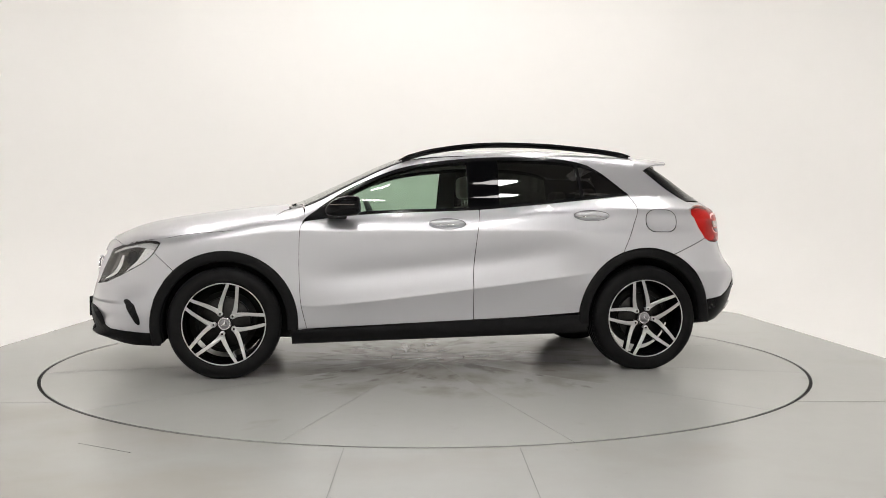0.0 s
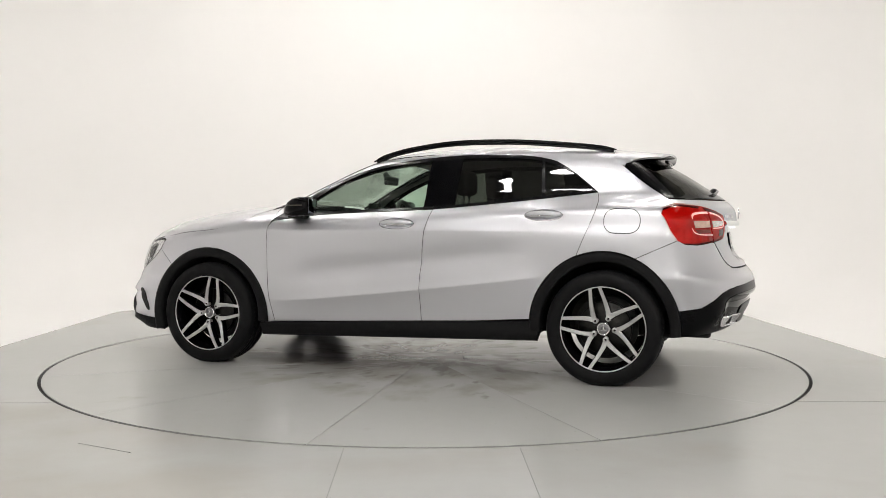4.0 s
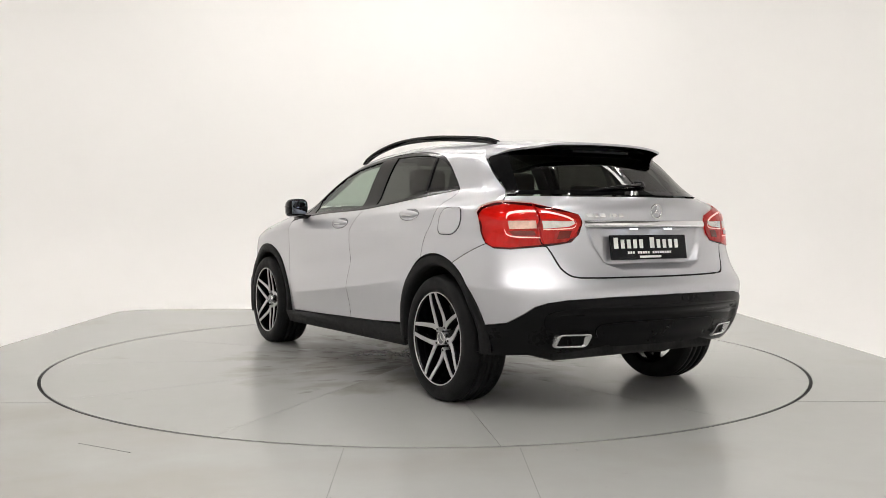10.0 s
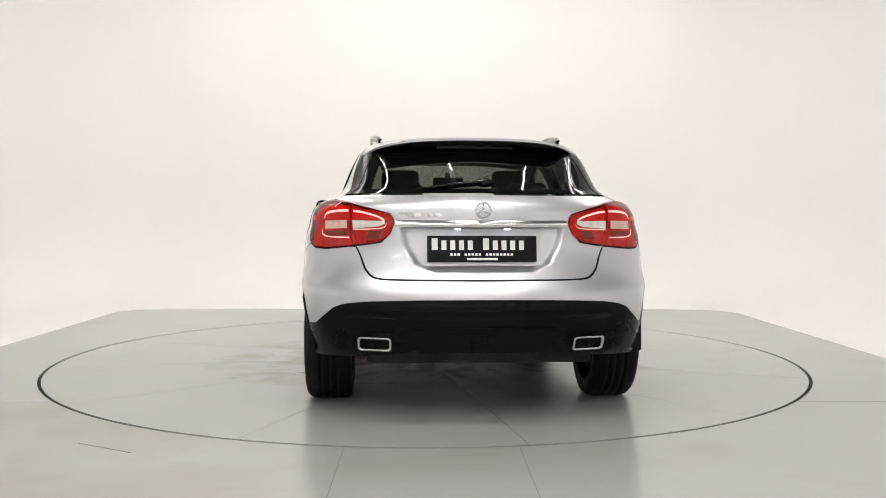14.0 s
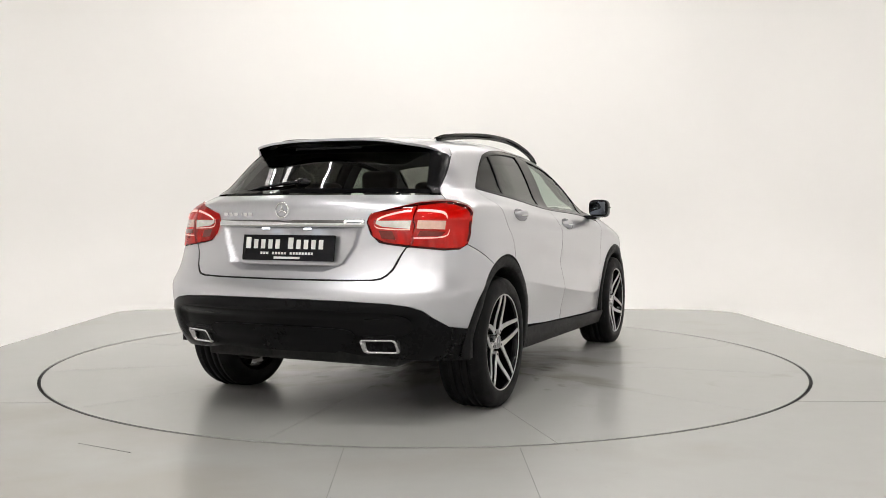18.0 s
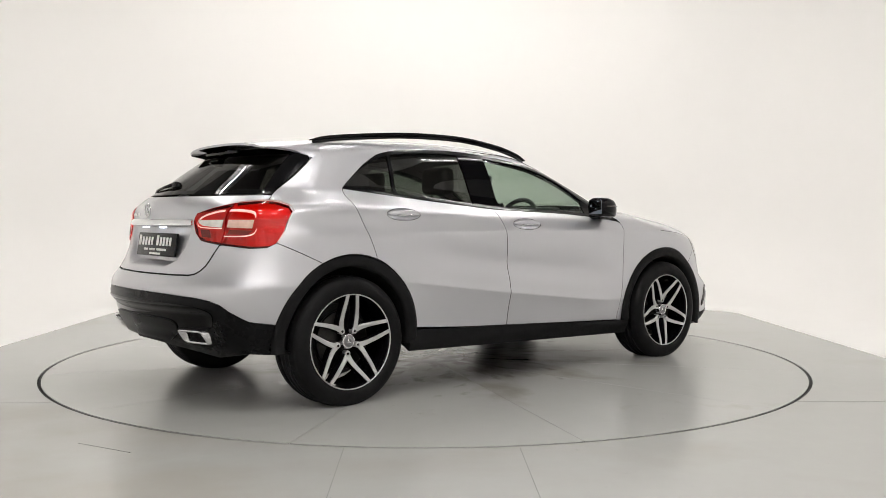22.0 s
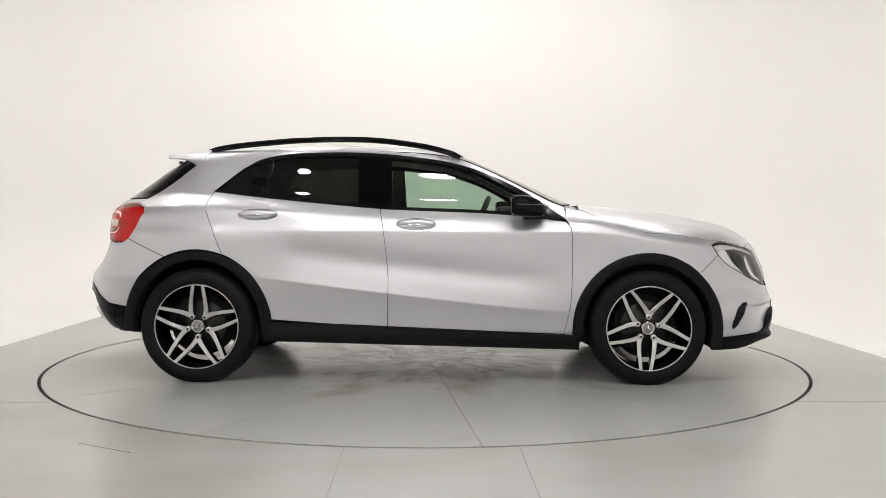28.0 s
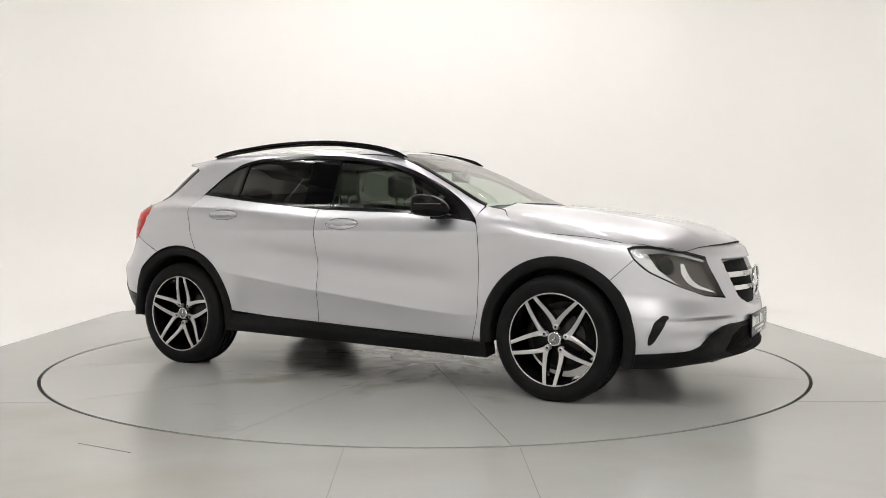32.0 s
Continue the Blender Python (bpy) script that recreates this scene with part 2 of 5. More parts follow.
def panel(name, poly, fn, mat, parent, side=1, gap=0.0022, step=(0.05, 0.03), depth=0.018, lift=0.0, label=""):
    """A skin piece: poly in the surface's own two measures, laid on fn(a, b) -> x, y, z, with returned edges of the given depth."""
    P = inset(poly, gap)
    bm = bmesh.new()
    f = bm.faces.new([bm.verts.new((a, b, 0)) for a, b in P])
    lo, hi = P.min(0), P.max(0)
    for ax in (0, 1):
        n = max(1, int((hi[ax] - lo[ax]) / step[ax]))
        for i in range(1, n):
            co, no = [0, 0, 0], [0, 0, 0]
            co[ax], no[ax] = lo[ax] + (hi[ax] - lo[ax]) * i / n + 1e-5, 1
            bmesh.ops.bisect_plane(bm, geom=bm.verts[:] + bm.edges[:] + bm.faces[:], plane_co=co, plane_no=no, dist=1e-6)
    bmesh.ops.remove_doubles(bm, verts=bm.verts[:], dist=2e-4)
    bm.verts.ensure_lookup_table()
    bm.verts.index_update()
    V = bm.verts[:]
    A = np.array([v.co[:2] for v in V])
    h = 2e-3
    X = np.array(fn(A[:, 0], A[:, 1])).T
    du = np.array(fn(A[:, 0] + h, A[:, 1])).T - np.array(fn(A[:, 0] - h, A[:, 1])).T
    dv = np.array(fn(A[:, 0], A[:, 1] + h)).T - np.array(fn(A[:, 0], A[:, 1] - h)).T
    N = np.cross(du, dv)
    N /= np.linalg.norm(N, axis=1)[:, None] + 1e-12
    hub = np.array([min(max(X[:, 0].mean(), -1.2), 1.2), 0, 0.6])
    if (N * (X - hub)).sum() < 0:
        N = -N
    X = X + N * lift
    s = np.array([1, side, 1])
    X, N = X * s, N * s
    for v, x in zip(V, X):
        v.co = x
    c = bm.faces[:]
    bm.normal_update()
    if sum(q.normal.dot(Vector(N[q.verts[0].index])) * q.calc_area() for q in c) < 0:
        bmesh.ops.reverse_faces(bm, faces=c)
    if depth:
        be = [e for e in bm.edges if e.is_boundary]
        old = {v: v.index for e in be for v in e.verts}
        twin = {v: bm.verts.new(Vector(X[i] - N[i] * depth)) for v, i in old.items()}
        for e in be:
            l = e.link_loops[0]
            a, b = l.vert, l.link_loop_next.vert
            bm.faces.new((b, a, twin[a], twin[b])).material_index = 1
    for q in bm.faces:
        q.smooth = True
    me = bpy.data.meshes.new(name)
    bm.verts.index_update(), bm.faces.index_update()
    at, front = {v.index: n for v, n in zip(V, N)}, {q.index for q in c}
    bm.to_mesh(me)
    bm.free()
    me.materials.append(mat)
    # painted panels get black edges: the shade inside the shut lines as colour
    me.materials.append(DARK if mat == PAINT and name not in ("roof_spoiler", "fuel_flap", "door_handle") else mat)
    nor = np.zeros((len(me.loops), 3))
    li = np.zeros(len(me.loops), int)
    me.loops.foreach_get("vertex_index", li)
    for pi, pl in enumerate(me.polygons):
        for k in pl.loop_indices:
            nor[k] = at[li[k]] if pi in front else tuple(pl.normal)
    me.normals_split_custom_set([tuple(q) for q in nor])
    ob = new(name, me)
    ob.parent = parent
    if label:
        tagged(ob, label)
    return ob


def tube(name, pts, r, mat, parent, label="", closed=False, seg=10):
    """A round bar along pts; r is a number or one for each point, or a pair (wide, high)."""
    bm = bmesh.new()
    P = [Vector(p) for p in pts]
    rings = []
    for i, p in enumerate(P):
        a, b = P[i - 1] if i or closed else P[i], P[(i + 1) % len(P)] if i < len(P) - 1 or closed else P[i]
        t = (b - a).normalized()
        u = t.cross(Vector((0, 0, 1)))
        u = u.normalized() if u.length > 1e-4 else Vector((1, 0, 0))
        w = u.cross(t)
        rr = r[i] if isinstance(r, list) else r
        ra, rb = rr if isinstance(rr, tuple) else (rr, rr)
        rings.append([bm.verts.new(p + u * ra * math.cos(2 * math.pi * k / seg) + w * rb * math.sin(2 * math.pi * k / seg)) for k in range(seg)])
    m = len(rings)
    for i in range(m if closed else m - 1):
        for k in range(seg):
            bm.faces.new((rings[i][k], rings[i][(k + 1) % seg], rings[(i + 1) % m][(k + 1) % seg], rings[(i + 1) % m][k]))
    if not closed:
        bm.faces.new(rings[0][::-1]), bm.faces.new(rings[-1])
    bmesh.ops.recalc_face_normals(bm, faces=bm.faces[:])
    return link(name, bm, mat, parent, label)


def lathe(bm, prof, m=None, seg=48):
    """Turn (radius, along) pairs round the y axis; along is y."""
    rings = []
    for r, y in prof:
        rings.append([bm.verts.new((r * math.cos(2 * math.pi * k / seg), y, r * math.sin(2 * math.pi * k / seg))) for k in range(seg)])
    for i in range(len(rings) - 1):
        for k in range(seg):
            bm.faces.new((rings[i][k], rings[i][(k + 1) % seg], rings[i + 1][(k + 1) % seg], rings[i + 1][k]))
    bmesh.ops.recalc_face_normals(bm, faces=bm.faces[:])
    return bm


def prism(bm, poly, y0, y1, bevel=0.0):
    """An outline in x, z pushed from y0 to y1."""
    a = [bm.verts.new((x, y0, z)) for x, z in poly]
    b = [bm.verts.new((x, y1, z)) for x, z in poly]
    fs = [bm.faces.new(a), bm.faces.new(b[::-1])]
    n = len(poly)
    for i in range(n):
        bm.faces.new((a[i], b[i], b[(i + 1) % n], a[(i + 1) % n]))
    bmesh.ops.recalc_face_normals(bm, faces=bm.faces[:])
    if bevel:
        bmesh.ops.bevel(bm, geom=list({e for f in fs for e in f.edges}), offset=bevel, segments=2, affect="EDGES", profile=0.5)
    return bm


# ---- the studio ----
PLAT = [(-3.27, -7.3), (3.27, -7.3), (3.27, 2.95), (3.2, 3.14), (3.05, 3.28), (2.6, 3.41), (-2.2, 3.39), (-2.9, 3.34), (-3.13, 3.25), (-3.25, 3.1), (-3.27, 2.9)]
R_TABLE = 2.52


def scuff(bm, x, y, rnd):
    """A thin irregular rubber or dirt mark, lying on the paint."""
    a, l, w = rnd.uniform(0, 6.28), rnd.uniform(0.004, 0.02), rnd.uniform(0.001, 0.0035)
    c, s, n = math.cos(a), math.sin(a), 7
    ring = []
    for k in range(n):
        t = 2 * math.pi * k / n
        u, v = l * math.cos(t) * rnd.uniform(0.6, 1), w * math.sin(t) * rnd.uniform(0.5, 1)
        ring.append(bm.verts.new((x + c * u - s * v, y + s * u + c * v, 0.0009)))
    bm.faces.new(ring)


def studio():
    # white cyclorama: floor, swept cove and walls with rounded corners, one sheet
    bm = bmesh.new()
    rings = []
    x1, y0, y1, rc = 5.2, -8.6, 5.4, 2.2
    for k in range(26):
        if k < 4:
            d, z = -2.1 + k * (2.1 - 1.1) / 4, -0.05
        elif k < 16:
            a = radians((k - 4) * 90 / 11)
            d, z = -1.1 + 1.1 * math.sin(a), -0.05 + 1.1 * (1 - math.cos(a))
        else:
            d, z = 0.0, 1.05 + (k - 15) * 3.6 / 10
        ring = []
        for qx, qy, a0 in ((x1 - rc, y1 - rc, 0), (-x1 + rc, y1 - rc, 90), (-x1 + rc, y0 + rc, 180), (x1 - rc, y0 + rc, 270)):
            for i in range(13):
                a = radians(a0 + 90 * i / 12)
                r = rc + d
                ring.append((qx + r * math.cos(a), qy + r * math.sin(a), z))
        rings.append([bm.verts.new(q) for q in ring])
    for i in range(len(rings) - 1):
        n = len(rings[0])
        for k in range(n):
            bm.faces.new((rings[i][k], rings[i][(k + 1) % n], rings[i + 1][(k + 1) % n], rings[i + 1][k]))
    bm.faces.new(rings[0])
    bmesh.ops.recalc_face_normals(bm, faces=bm.faces[:])
    dark = bm.copy()
    bmesh.ops.delete(bm, geom=[f for f in bm.faces if f.calc_center_median().y < -3.6 and len(f.verts) == 4], context="FACES")
    bmesh.ops.delete(dark, geom=[f for f in dark.faces if f.calc_center_median().y >= -3.6 or len(f.verts) > 4], context="FACES")
    tagged(link("wall_cyclorama", bm, WALL), "white painted cyclorama wall with a swept cove", "wall", kind="structure")
    tagged(link("wall_front", dark, FRONTWALL), "pale grey wall behind the camera stand", "wall", kind="structure")
    bm = bmesh.new()
    box(bm, -5.3, 5.3, -8.7, 1.9, 4.6, 4.7)
    tagged(link("ceiling", bm, DARKWALL, smooth=False), "grey studio ceiling", "ceiling", kind="structure")
    # unseen white part, added so that the windscreen reflects something bright
    bm = bmesh.new()
    box(bm, -5.3, 5.3, 1.9, 5.5, 4.602, 4.7)
    tagged(link("ceiling", bm, WALL, smooth=False), "unseen white ceiling part over the cove, added to brighten reflections", "ceiling", kind="structure")
    # unseen boards, added to keep the side wall washers out of the car's reflections
    for x in (-2.84, 2.84):
        bm = bmesh.new()
        box(bm, x - 0.012, x + 0.012, -2.6, 3.8, 3.95, 4.598, 0.004)
        tagged(link("added_baffle", bm, WALL, smooth=False), "unseen white board added to keep a side lamp out of the car's reflections", "board", kind="structure")
    # raised grey floor with a round hole for the turntable
    bm = bmesh.new()
    n = 120
    hole = [(R_TABLE * 1.0085 * math.cos(2 * math.pi * i / n), R_TABLE * 1.0085 * math.sin(2 * math.pi * i / n)) for i in range(n)]
    out = [bm.verts.new((x, y, 0)) for x, y in PLAT]
    inn = [bm.verts.new((x, y, 0)) for x, y in hole]
    es = [bm.edges.new((out[i], out[(i + 1) % len(out)])) for i in range(len(out))] + [bm.edges.new((inn[i], inn[(i + 1) % n])) for i in range(n)]
    bmesh.ops.triangle_fill(bm, use_beauty=True, edges=es)
    fs = [f for f in bm.faces if math.hypot(*f.calc_center_median()[:2]) < R_TABLE * 0.98]
    bmesh.ops.delete(bm, geom=fs, context="FACES_ONLY")
    bmesh.ops.recalc_face_normals(bm, faces=bm.faces[:])
    for f in bm.faces:
        if f.normal.z < 0:
            f.normal_flip()
    be = [e for e in bm.edges if e.is_boundary]
    r = bmesh.ops.extrude_edge_only(bm, edges=be)
    for v in r["geom"]:
        if isinstance(v, bmesh.types.BMVert):
            v.co.z = -0.05
    floor = tagged(link("floor", bm, FLOOR, smooth=False), "light grey painted studio floor with panel joints", "floor", kind="structure")
    # pit under the gap, its shade put into the black colour
    bm = bmesh.new()
    box(bm, -2.6, 2.6, -2.6, 2.6, -0.046, -0.03)
    tagged(link("floor_pit", bm, GAPM, smooth=False), "pit under the turntable, blackened for its shade", "pit", kind="structure")

    def joint(a, b, w=0.0026):
        a, b = Vector((*a, 0.0)), Vector((*b, 0.0))
        u = (b - a).normalized().cross(Vector((0, 0, 1))) * w / 2
        bm = bmesh.new()
        lo = [bm.verts.new(p + Vector((0, 0, -0.004))) for p in (a - u, b - u, b + u, a + u)]
        hi = [bm.verts.new(p + Vector((0, 0, 0.0012))) for p in (a - u, b - u, b + u, a + u)]
        bm.faces.new(hi), bm.faces.new(lo[::-1])
        for i in range(4):
            bm.faces.new((lo[i], lo[(i + 1) % 4], hi[(i + 1) % 4], hi[i]))
        bmesh.ops.recalc_face_normals(bm, faces=bm.faces[:])
        return link("floor_joint", bm, SEAM, floor, smooth=False)

    joint((-3.27, -1.58), (-1.99, -1.58))
    joint((3.27, -1.57), (2.0, -1.57))
    joint((-0.36, -2.54), (-0.35, -4.4))
    joint((0.4, -2.53), (0.4, -4.4))
    joint((-1.53, -2.44), (-1.25, -2.6), 0.005)
    rnd = random.Random(5)
    bm = bmesh.new()
    for _ in range(45):
        x, y = rnd.uniform(-2.6, 2.6), rnd.uniform(-4.2, -2.0)
        if math.hypot(x, y) < 2.56:
            continue
        scuff(bm, x, y, rnd)
    tagged(link("floor_scuffs", bm, SEAM, smooth=False), "small dark scuffs on the studio floor", "scuffs", kind="stuff")


def turntable():
    table = tagged(new("turntable"), "round grey painted turntable flush with the floor, in twelve wedge plates", "turntable")
    plate = None
    for k in range(12):
        if plate is None:
            bm = bmesh.new()
            n, g = 14, 0.0013
            o, i = [], []
            for q in range(n + 1):
                f = q / n
                for row, r in ((o, R_TABLE), (i, 0.262)):
                    t = g / r
                    a = t + (radians(30) - 2 * t) * f
                    row.append((r * math.cos(a), r * math.sin(a)))
            top = [bm.verts.new((*p, 0)) for p in o + i[::-1]]
            low = [bm.verts.new((v.co.x, v.co.y, -0.029)) for v in top]
            bm.faces.new(top), bm.faces.new(low[::-1])
            for q in range(len(top)):
                bm.faces.new((low[q], low[(q + 1) % len(top)], top[(q + 1) % len(top)], top[q]))
            bmesh.ops.recalc_face_normals(bm, faces=bm.faces[:])
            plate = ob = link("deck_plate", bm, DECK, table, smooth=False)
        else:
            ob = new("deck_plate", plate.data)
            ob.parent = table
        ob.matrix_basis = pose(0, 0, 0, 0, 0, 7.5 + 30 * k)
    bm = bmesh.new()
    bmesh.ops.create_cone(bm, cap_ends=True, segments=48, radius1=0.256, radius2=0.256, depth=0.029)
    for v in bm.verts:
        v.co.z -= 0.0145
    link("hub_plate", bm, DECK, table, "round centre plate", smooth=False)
    # black strip in the gap round the deck: the gap's shade as colour
    bm = bmesh.new()
    n = 120
    ring = [[bm.verts.new((r * math.cos(2 * math.pi * i / n), r * math.sin(2 * math.pi * i / n), z)) for i in range(n)] for r, z in ((R_TABLE + 0.0008, -0.02), (R_TABLE + 0.0008, -0.005), (R_TABLE + 0.0200, -0.005), (R_TABLE + 0.0200, -0.02))]
    for a, b in zip(ring, ring[1:]):
        for i in range(n):
            bm.faces.new((a[i], a[(i + 1) % n], b[(i + 1) % n], b[i]))
    bmesh.ops.recalc_face_normals(bm, faces=bm.faces[:])
    link("gap_shade_strip", bm, GAPM, table, "black strip in the gap round the deck, for its shade", smooth=False)
    rnd = random.Random(11)
    bm = bmesh.new()
    for _ in range(110):
        r, a = math.sqrt(rnd.uniform(0.02, 1)) * 2.45, rnd.uniform(0, 6.283)
        scuff(bm, r * math.cos(a), r * math.sin(a), rnd)
    for x, y in ((-1.22, -1.40), (-1.26, -1.36), (-1.19, -1.43), (-0.9, 1.5), (1.4, -0.9), (1.2, 1.5)):
        scuff(bm, x, y, rnd)
    tagged(link("deck_scuffs", bm, SEAM, table, smooth=False), "small dark scuffs", kind="stuff")
    return table


def downlights():
    """Six round pendant lamps over the camera's end of the studio and rows of slim tube lamps over the rest."""
    first = tagged(new("ceiling_light"), "round white ceiling lamp with a flat diffuser", "ceiling light", "studio lamps")
    bm = bmesh.new()
    bmesh.ops.create_cone(bm, cap_ends=True, segments=32, radius1=0.23, radius2=0.16, depth=0.1)
    link("housing", bm, LAMPBODY, first)
    bm = bmesh.new()
    box(bm, -0.012, 0.012, -0.012, 0.012, 0.045, 0.5)
    link("drop_rod", bm, LAMPBODY, first)
    bm = bmesh.new()
    bmesh.ops.create_circle(bm, cap_ends=True, segments=32, radius=0.2)
    bmesh.ops.reverse_faces(bm, faces=bm.faces[:])
    for v in bm.verts:
        v.co.z = -0.054
    link("diffuser", bm, LAMPFACE, first)
    tube_lamp = tagged(new("tube_lamp"), "slim white tube lamp under the grey ceiling", "ceiling light", "studio tube lamps")
    bm = bmesh.new()
    box(bm, -0.04, 0.04, -0.64, 0.64, 0.0, 0.06, 0.008)
    link("housing", bm, LAMPBODY, tube_lamp)
    for y in (-0.5, 0.5):
        bm = bmesh.new()
        box(bm, -0.008, 0.008, y - 0.008, y + 0.008, 0.055, 0.52)
        link("drop_rod", bm, LAMPBODY, tube_lamp)
    bm = bmesh.new()
    box(bm, -0.011, 0.011, -0.6, 0.6, -0.014, 0.004, 0.004)
    link("diffuser", bm, TUBEFACE, tube_lamp)
    done = set()
    for y in (-7.35, -5.85, -4.35, -2.85, 0.15, 1.65):
        for x in (-2.75, -1.4, 0.0, 1.4, 2.75):
            if -5 < y < -2 and abs(x) > 2:
                continue
            kind = first if -5 < y < -2 else tube_lamp
            m = pose(x, y, 4.1)
            if kind in done:
                copy_thing(kind, m)
            else:
                kind.matrix_basis = m
                done.add(kind)


studio()
table = turntable()
downlights()
# ---- the car: one skin, described by its sections ----
prof = cs([0.18, 0.26, 0.34, 0.42, 0.50, 0.58, 0.68, 0.78, 0.86, 0.91, 0.95, 1.0, 1.04, 1.075, 1.12, 1.2, 1.3, 1.36, 1.4, 1.5],
          [0.822, 0.846, 0.857, 0.864, 0.872, 0.876, 0.8755, 0.8775, 0.8785, 0.8735, 0.860, 0.830, 0.788, 0.757, 0.732, 0.700, 0.653, 0.620, 0.596, 0.53])
plan = cs([-1.8, -1.2, -0.5, 0, 0.5, 0.9, 1.3, 1.8], [0.0, 0.006, 0.003, 0.0, -0.005, -0.015, -0.008, -0.006])
ztop = cs([-1.9, -1.4, -1.1, -0.75, -0.4, -0.1, 0.15, 0.5, 0.8, 0.93, 1.1, 1.4, 1.75, 1.95, 2.13, 2.3],
          [1.385, 1.436, 1.456, 1.467, 1.468, 1.455, 1.425, 1.285, 1.145, 1.092, 1.070, 1.038, 0.986, 0.94, 0.872, 0.78])
dome_low = cs([-2, 0.1, 0.4, 0.7, 0.95, 1.3, 2.2], [1.1, 1.1, 1.04, 0.9, 0.76, 0.70, 0.62])
dome_m = cs([-2, 0.1, 0.5, 0.9, 1.3, 2.2], [10, 10, 8, 7.5, 5.4, 4.6])
dome_n = cs([-2, 0.1, 0.9, 1.3, 2.2], [2.5, 2.5, 2.4, 2.15, 2.1])
nose = cs([0.18, 0.27, 0.36, 0.46, 0.56, 0.66, 0.75, 0.85, 1.2], [2.10, 2.225, 2.268, 2.272, 2.262, 2.245, 2.210, 2.182, 2.17])
tail = cs([0.2, 0.3, 0.36, 0.44, 0.5, 0.58, 0.64, 0.69, 0.78, 0.9, 1.0, 1.06, 1.105, 1.2, 1.3, 1.38, 1.5],
          [1.86, 2.05, 2.125, 2.178, 2.194, 2.198, 2.188, 2.150, 2.112, 2.092, 2.083, 2.066, 2.022, 1.882, 1.725, 1.59, 1.50])
XF, XR = 1.30, -1.25


def crease(x, z):
    low = 0.44 + 0.105 * np.clip(0.79 - x, 0, 2) ** 1.15 * 0.98
    a = np.exp(-np.sqrt(((z - low) / 0.085) ** 2 + 0.0015)) * 0.021 * smooth(1.0, 0.5, x) * smooth(-1.15, -0.7, x)
    dip = -0.014 * np.exp(-(((z - low - 0.17) / 0.075) ** 2)) * smooth(0.95, 0.55, x) * smooth(-1.0, -0.6, x)
    up = 0.913 - 0.11 * np.clip(x - 0.9, 0, 2) ** 1.3
    b = np.exp(-np.sqrt(((z - up) / 0.05) ** 2 + 0.006)) * 0.0105 * smooth(-1.1, -0.5, x) * smooth(1.9, 1.6, x)
    return a + b + dip


def shell(x, z):
    """Half width with neither nose nor tail rounded."""
    x, z = np.asarray(x, float), np.asarray(z, float)
    lift = 0.55 * np.interp(x, [-1.3, -0.83, -0.26, 0.5, 0.9], [0.11, 0.06, 0.008, -0.02, -0.03]) * smooth(0.92, 1.04, z)
    y = prof(z - lift) + plan(x) + crease(x, z) - 0.058 * smooth(-0.7, -1.4, x) * smooth(1.05, 1.15, z)
    hood = smooth(0.75, 1.1, x)
    y = y * (1 - hood) + (prof(np.minimum(z, 0.86)) + plan(x) + crease(x, z)) * hood
    zs = dome_low(x)
    r = np.clip((z - zs) / (ztop(x) - zs), 0, 1)
    # tucked in a little above the bumper
    y = y + 0.027 * smooth(-1.3, -1.7, x) * np.exp(-np.sqrt(((z - 0.652) / 0.115) ** 2 + 0.006))
    y = y - 0.006 * smooth(-1.0, -1.5, x) * np.exp(-(((z - 1.0) / 0.11) ** 2))
    # haunch over the rear wheel
    y = y + 0.018 * np.exp(-(((x + 1.38) / 0.32) ** 2)) * np.exp(-(((z - 0.80) / 0.2) ** 2))
    return y * np.maximum(1 - r ** dome_m(x), 0) ** (1 / dome_n(x))


def front_p(z):
    return 3.05 + 2.6 * smooth(0.60, 0.40, z)


def rear_p(z):
    return 3.8 + 2.0 * smooth(1.12, 0.98, z), 1.56 - 0.3 * smooth(1.12, 0.98, z) + 0.4 * smooth(0.86, 0.64, z)


def round_front(x, z):
    k = np.clip((x - XF) / (nose(z) - XF), 0, 1)
    return np.maximum(1 - k ** front_p(z), 0) ** (1 / 2.0)


def round_rear(x, z):
    k = np.clip((XR - x) / np.maximum(tail(z) + XR, 0.1), 0, 1)
    p, q = rear_p(z)
    return np.maximum(1 - k**p, 0) ** (1 / q)


def half(x, z):
    return shell(x, z) * round_front(x, z) * round_rear(x, z)


def side_map(x, z):
    return x, half(x, z), z


HANDLES = ((-0.035, 0.957), (-0.985, 1.012))


def door_map(x, z):
    """The flank with a dished cup behind each door handle."""
    y = half(x, z)
    for xc, zc in HANDLES:
        q = ((np.asarray(x) - xc) / 0.116) ** 2 + ((np.asarray(z) - zc + 0.002) / 0.033) ** 2
        y = y - 0.020 * smooth(1.0, 0.35, q)
    return x, y, z


def top_map(x, y):
    lo, hi = np.full(np.shape(x), 0.55), ztop(x) - 1e-5
    for _ in range(34):
        mid = (lo + hi) / 2
        out = half(x, mid) > np.abs(y)
        lo, hi = np.where(out, mid, lo), np.where(out, hi, mid)
    return x, y, lo


def end_table(front):
    ph = np.linspace(0, 1, 400) ** 2 * math.pi / 2
    z = np.full(400, 0.8)
    x, y = end_point(front, ph, z)
    d = np.hypot(np.diff(x), np.diff(y))[::-1]
    return np.concatenate([[0], np.cumsum(d)]), ph[::-1]


